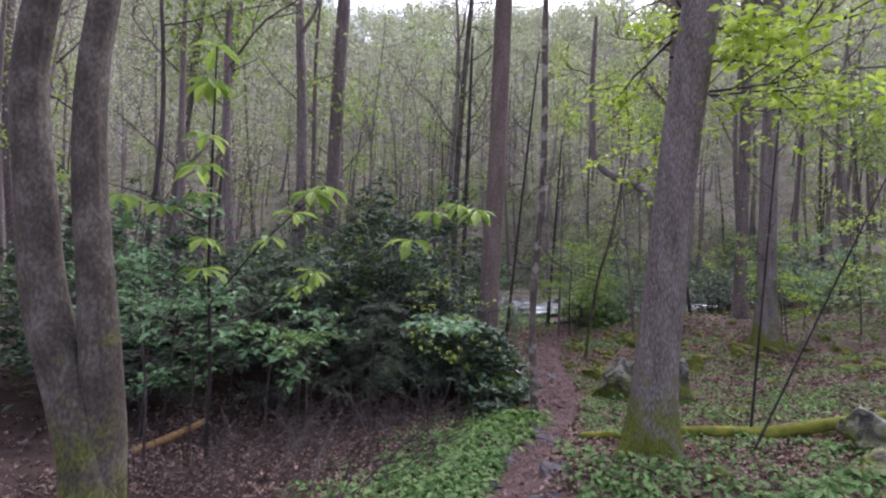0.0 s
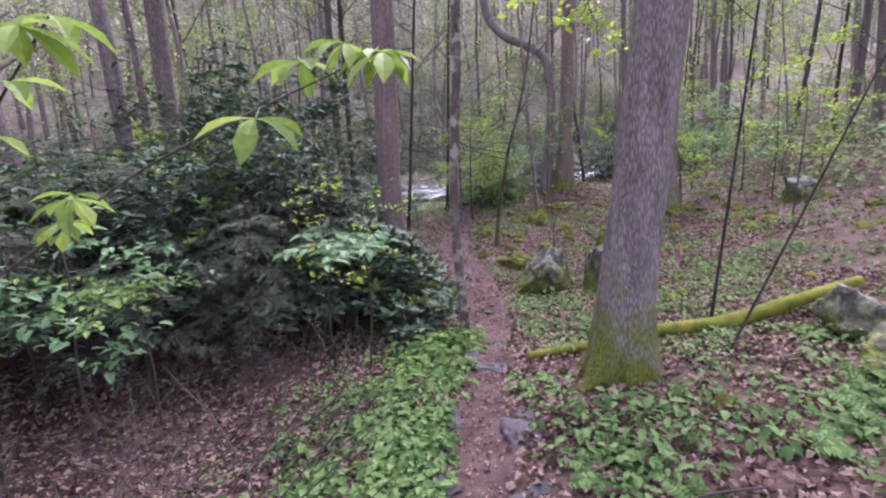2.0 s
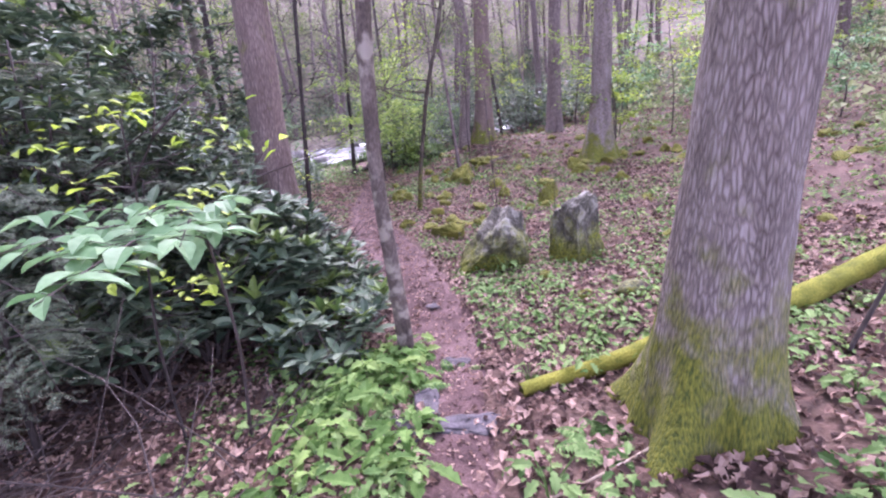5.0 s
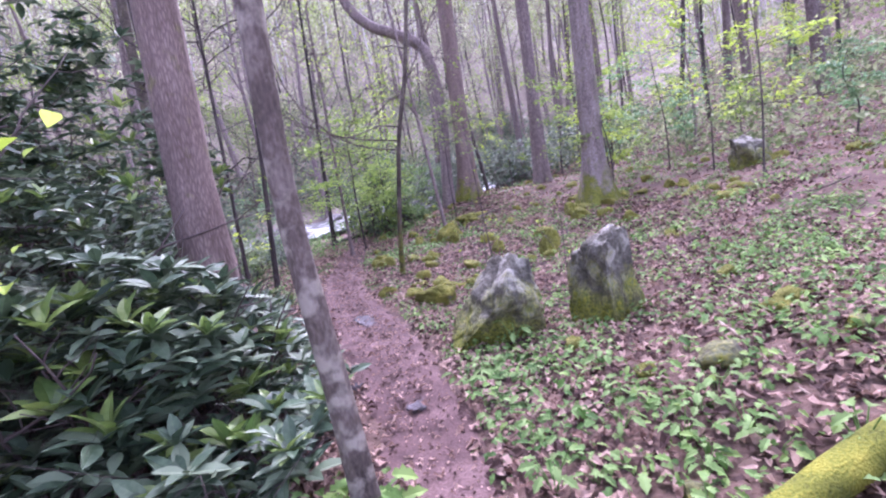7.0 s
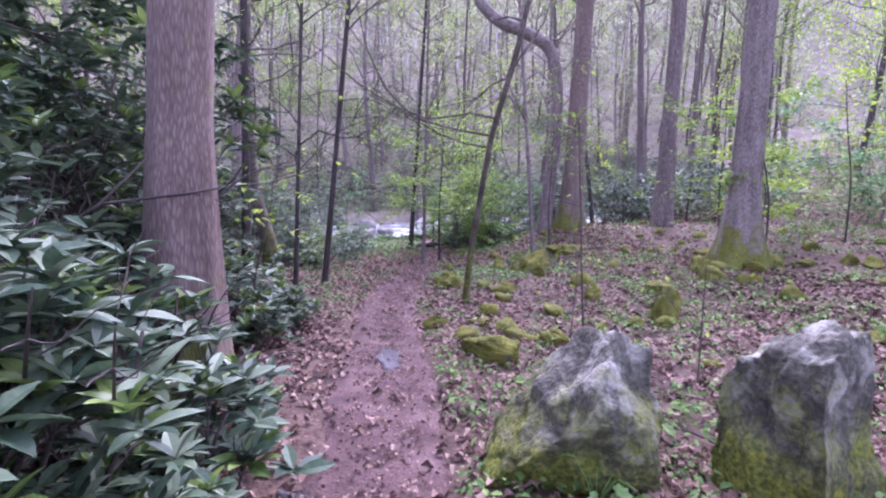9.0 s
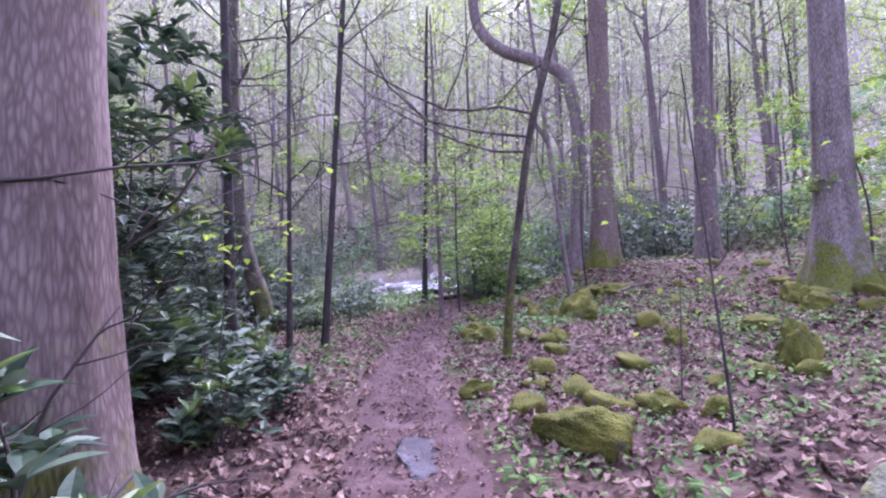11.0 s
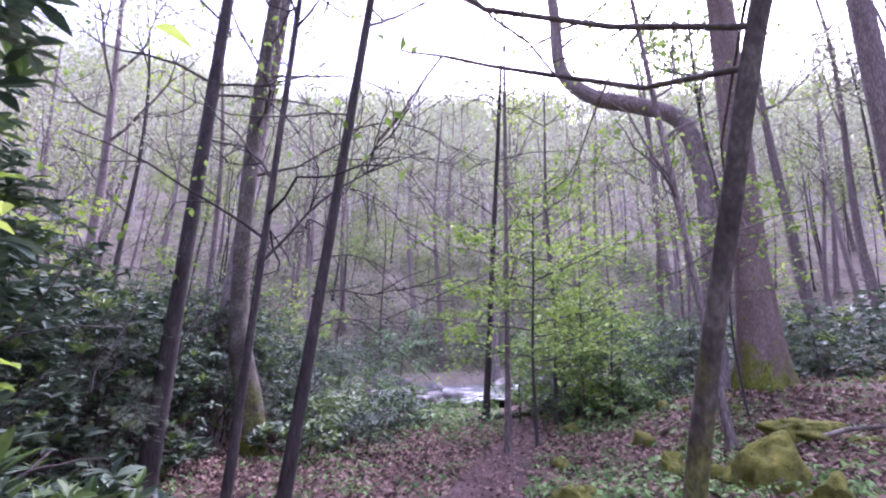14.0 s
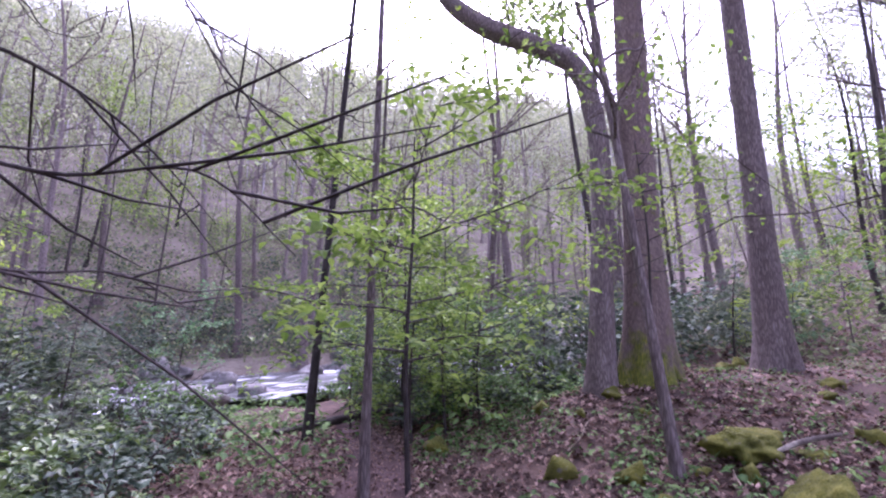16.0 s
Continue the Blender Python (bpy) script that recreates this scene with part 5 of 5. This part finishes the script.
fallen("fallen log thickly covered in yellow-green moss", [gz(1.88, 6.25, 0.04), gz(2.45, 6.12, 0.06), gz(3.2, 5.97, 0.07), gz(4.0, 5.82, 0.08), gz(4.8, 5.68, 0.16), gz(5.5, 5.6, 0.3)], [0.045, 0.062, 0.075, 0.078, 0.07, 0.055], M_MOSS)
fallen("orange rotten branch lying in a dark hollow", [gz(-4.0, 6.3, 0.04), gz(-3.7, 6.6, 0.15), gz(-3.4, 7.0, 0.3)], [0.06, 0.055, 0.04], M_ORANGE_WOOD, 14, "rotten_branch")
fallen("bleached dead branch on the mossy bank", [gz(7.6, 16.5, 0.04), gz(7.95, 16.35, 0.12), gz(8.35, 16.2, 0.16)], [0.015, 0.026, 0.016], M_BARK_PALE, 12, "dead_branch")
fallen("small fallen log across the trail end", [gz(4.6, 22.6, 0.06), gz(5.6, 23.0, 0.1), gz(6.9, 23.2, 0.16)], [0.07, 0.08, 0.06], M_BARK_DARK, 14)
for i in range(46):
    x, y = RR.uniform(-4, 9), RR.uniform(2.5, 20)
    a, ln = RR.uniform(0, 6.28), RR.uniform(0.25, 1.1)
    if abs(x - float(trail_x(y))) < 0.5:
        continue
    q = [gz(x + ln * k * math.cos(a) + RR.normal(0, 0.02), y + ln * k * math.sin(a), RR.uniform(0.015, 0.06)) for k in (0, 0.35, 0.7, 1)]
    ob = fallen("fallen dead twig on leaf litter", q, [0.011, 0.009, 0.007, 0.004], M_DEADWOOD if i % 2 else M_TWIG, 6, "fallen_twig", 12)
    tagged(ob, group="fallen twigs")

# a tangle of dead twigs in the dark hollow under the shrubs
TR = np.random.default_rng(280)
tangle = []
for i in range(520):
    y = TR.uniform(2.6, 9.5)
    x = float(trail_x(y)) - TR.uniform(1.1, 4.6)
    a, up_ = TR.uniform(0, 6.28), TR.uniform(0.1, 0.9)
    ln = TR.uniform(0.3, 1.0)
    z = float(ground_z(x, y)) + TR.uniform(-0.02, 0.12)
    pts = [(x + math.cos(a) * ln * k + TR.normal(0, 0.03), y + math.sin(a) * ln * k + TR.normal(0, 0.03), z + up_ * ln * k + TR.normal(0, 0.02)) for k in (0, 0.3, 0.65, 1)]
    r = TR.uniform(0.003, 0.008)
    tangle.append(tube(pts, [r, r * 0.85, r * 0.7, r * 0.35], 4))
    p0 = np.array(pts[2])
    tangle.append(tube([p0, p0 + TR.normal(0, 0.12, 3), p0 + TR.normal(0, 0.2, 3) + (0, 0, 0.08)], [r * 0.6, r * 0.5, r * 0.25], 4))
ob = part("dead_twigs", mesh_of("dead_twigs", *joined(tangle), True), M_TWIG)
tagged(ob, "tangle of bare brown dead twigs under evergreen shrubs", "twigs", kind="stuff")

# ---- herbs and ferns ----


def herb(seed, leaves, size, height, mat=M_HERB, shape=L_LOBED):
    rng = np.random.default_rng(seed)
    root = empty("woodland_herb", pose(0, 0, -200), "low green woodland herb in leaf litter", "plant", "woodland herbs")
    for i in range(leaves):
        a, q = i * 2.4, rng.uniform(0.4, 1.0)
        tip = np.array([math.cos(a) * q * size * 1.1, math.sin(a) * q * size * 1.1, height * rng.uniform(0.6, 1.1)])
        stalk = tube([(0, 0, -0.02), tip * (0.4, 0.4, 0.6), tip], [0.003, 0.0025, 0.002], 4)
        blade = scatter(shape, [tip], size * rng.uniform(0.7, 1.2), a - 1.57, rng.normal(-0.15, 0.2), rng.normal(0, 0.2))
        part("leaf", mesh_of("leaf", *joined([stalk, blade])), mat, root)
    return root


def fern(seed):
    rng = np.random.default_rng(seed)
    root = empty("fern", pose(0, 0, -200), "green fern with arching feathered fronds", "plant", "ferns")
    for i in range(9):
        a = i * 0.7 + rng.normal(0, 0.1)
        ln = rng.uniform(0.28, 0.42)
        s = np.linspace(0, 1, 16)
        pts = np.stack([np.cos(a) * ln * s, np.sin(a) * ln * s, ln * (0.75 * s - 0.55 * s * s)], 1)
        w = 0.09 * np.sin(np.pi * np.clip(s * 0.85 + 0.12, 0, 1))
        pieces = [tube(pts, np.linspace(0.003, 0.001, 16), 4)]
        for sd in (-1, 1):
            pieces.append(scatter(L_SMALL, pts[2:], w[2:], np.full(14, a - 1.57 + sd * 1.25), np.full(14, -0.1), np.zeros(14)))
        part("frond", mesh_of("frond", *joined(pieces)), M_HERB, root)
    return root


PR = np.random.default_rng(300)


def herb_spots(n, x0, x1, y0, y1, keep):
    out = []
    while len(out) < n:
        x, y = PR.uniform(x0, x1), PR.uniform(y0, y1)
        d = x - float(trail_x(y))
        if keep(d, y) and (x - 2.45) ** 2 + (y - 5.4) ** 2 > 0.35 and float(lump(x, y, 0.8)) + 0.6 * float(lump(x * 3.1, y * 3.1, 0.8)) > PR.uniform(-0.75, 0.75):
            out.append((x, y, PR.uniform(0.7, 1.35)))
    return out


HERBS = [herb(310, 6, 0.075, 0.09), herb(311, 7, 0.065, 0.13), herb(312, 5, 0.085, 0.08), herb(313, 7, 0.06, 0.16)]
near = herb_spots(105, -1.4, 1.2, 2.6, 8.2, lambda d, y: -1.4 < d < -0.3)
near += herb_spots(90, 0.8, 5.5, 2.8, 6.2, lambda d, y: d > 0.36)
near += herb_spots(38, 1.5, 4, 6, 9, lambda d, y: 0.42 < d < 1.6)
put(HERBS, near, PR)
put([fern(330), fern(331)], [(1.2, 6.7, 0.9), (1.05, 6.95, 1.0), (1.65, 6.75, 0.7), (0.9, 7.1, 0.9), (1.95, 5.6, 0.8), (1.5, 4.15, 0.9), (1.75, 3.6, 0.9), (2.9, 8.05, 0.8), (3.4, 3.9, 1.1), (3.8, 4.2, 1.0), (2.9, 3.7, 1.1), (0.4, 5.8, 0.7), (2.6, 7.7, 0.6), (4.6, 3.7, 1.0)], PR)


def herb_stuff(spots, label, mat=M_HERB, size=0.052, height=0.08, shape=L_LOBED):
    n = len(spots)
    sp = np.array(spots)
    k = 6
    ang = np.tile(np.arange(k) * 2.4, n) + np.repeat(PR.uniform(0, 6.28, n), k)
    sc = np.repeat(sp[:, 2], k)
    rr = PR.uniform(0.4, 1.1, n * k) * size * 1.1 * sc
    x, y = np.repeat(sp[:, 0], k) + np.cos(ang) * rr, np.repeat(sp[:, 1], k) + np.sin(ang) * rr
    z = ground_z(x, y) + height * sc * PR.uniform(0.2, 1.0, n * k)
    ob = part("herb_carpet", mesh_of("herb_carpet", *scatter(shape, np.stack([x, y, z], 1), size * sc * PR.uniform(0.5, 1.35, n * k), ang - 1.57, PR.normal(-0.1, 0.25, n * k), PR.normal(0, 0.25, n * k))), mat)
    return tagged(ob, label, "plants", kind="stuff")


herb_stuff(herb_spots(1250, -2.6, 1.2, 1.5, 9, lambda d, y: -2.2 < d < -0.26 and PR.random() < math.exp((d + 0.5) * 1.6)), "carpet of small green herbs along the trail", M_HERB, 0.066, 0.1, L_LOBED)
herb_stuff(herb_spots(110, 0.2, 1.7, 5.9, 7.4, lambda d, y: -1.3 < d < -0.2), "fresh toothed herbs round the foot of a slender tree", M_HERB_BRIGHT, 0.1, 0.16)
herb_stuff(herb_spots(900, 0.6, 9, 1.8, 8.5, lambda d, y: d > 0.34), "green herbs scattered through leaf litter", M_HERB, 0.058, 0.09)
herb_stuff(herb_spots(280, 1.2, 6, 1.8, 5.2, lambda d, y: d > 0.5), "lush broad-leaved herbs beside the trail", M_HERB, 0.075, 0.15, L_LOBED)
herb_stuff(herb_spots(650, 2.3, 7.5, 5.2, 12.5, lambda d, y: 0.45 < d < 4.5), "patches of pale green herbs among boulders", M_HERB_BRIGHT, 0.046, 0.09)
herb_stuff(herb_spots(3000, 2.5, 15, 7.5, 23, lambda d, y: d > 0.45), "green herbs scattered over a leafy slope", M_HERB, 0.046, 0.08)
herb_stuff(herb_spots(1000, 5.5, 16, 5, 16, lambda d, y: d > 2), "green herbs and seedlings over the upper slope", M_HERB_BRIGHT, 0.062, 0.12)
herb_stuff(herb_spots(800, 0.6, 5.5, 13, 26, lambda d, y: -3.5 < d < -0.42), "fresh green herbs on the trail bank")
herb_stuff(herb_spots(380, 4, 9, 14.5, 21, lambda d, y: 0.45 < d < 3.5), "fresh green herbs among mossy rocks", M_HERB, 0.07, 0.1)
herb_stuff(herb_spots(260, 3, 12, 19.5, 26, lambda d, y: abs(d) > 0.45), "tall fresh herbs near the stream", M_HERB, 0.12, 0.35)

# ---- leaf litter ----


def litter(n, x0, x1, y0, y1, size, keep):
    x, y = PR.uniform(x0, x1, n), PR.uniform(y0, y1, n)
    d = x - trail_x(y)
    k = PR.random(n) < keep(d, y)
    x, y = x[k], y[k]
    n = len(x)
    p = np.stack([x, y, ground_z(x, y) + PR.uniform(0.008, 0.04, n) + 0.02 * (np.abs(x - trail_x(y)) < 0.4)], 1)
    return scatter(L_DEAD, p, size * PR.uniform(0.55, 1.25, n), PR.uniform(0, 6.28, n), PR.normal(0.05, 0.22, n), PR.normal(0, 0.3, n))


def on_trail(d, y):
    h = trail_half(y)
    return np.where(np.abs(d) < h * 0.85, 0.09, np.where(np.abs(d) < h * 1.2, 0.6, 1.0))


for box, n, size in (((-4.5, 7, 1.5, 9), 36000, 0.07), ((-1.5, 9.5, 9, 24), 43000, 0.075), ((-14, -1.5, 3, 28), 12000, 0.1), ((7, 24, 1.5, 30), 20000, 0.1), ((-14, 24, -12, 1.5), 16000, 0.1), ((-14, -4.5, 1.5, 3), 1200, 0.1)):
    ob = part("leaf_litter", mesh_of("leaf_litter", *litter(n, *box, size, on_trail)), M_LITTER)
    tagged(ob, "curled brown dead leaves covering the forest floor", "leaf litter", kind="stuff")
crumb_n = 6500
cy_ = PR.uniform(2, 22, crumb_n)
cx_ = trail_x(cy_) + PR.normal(0, 0.22, crumb_n)
crumbs = part("trail_crumbs", mesh_of("trail_crumbs", *scatter(L_DEAD, np.stack([cx_, cy_, ground_z(cx_, cy_) + 0.036], 1), PR.uniform(0.012, 0.04, crumb_n), PR.uniform(0, 6.28, crumb_n), PR.normal(0, 0.2, crumb_n), PR.normal(0, 0.3, crumb_n))), M_LITTER)
tagged(crumbs, "broken leaf crumbs strewn on the trail", "leaf litter", kind="stuff")
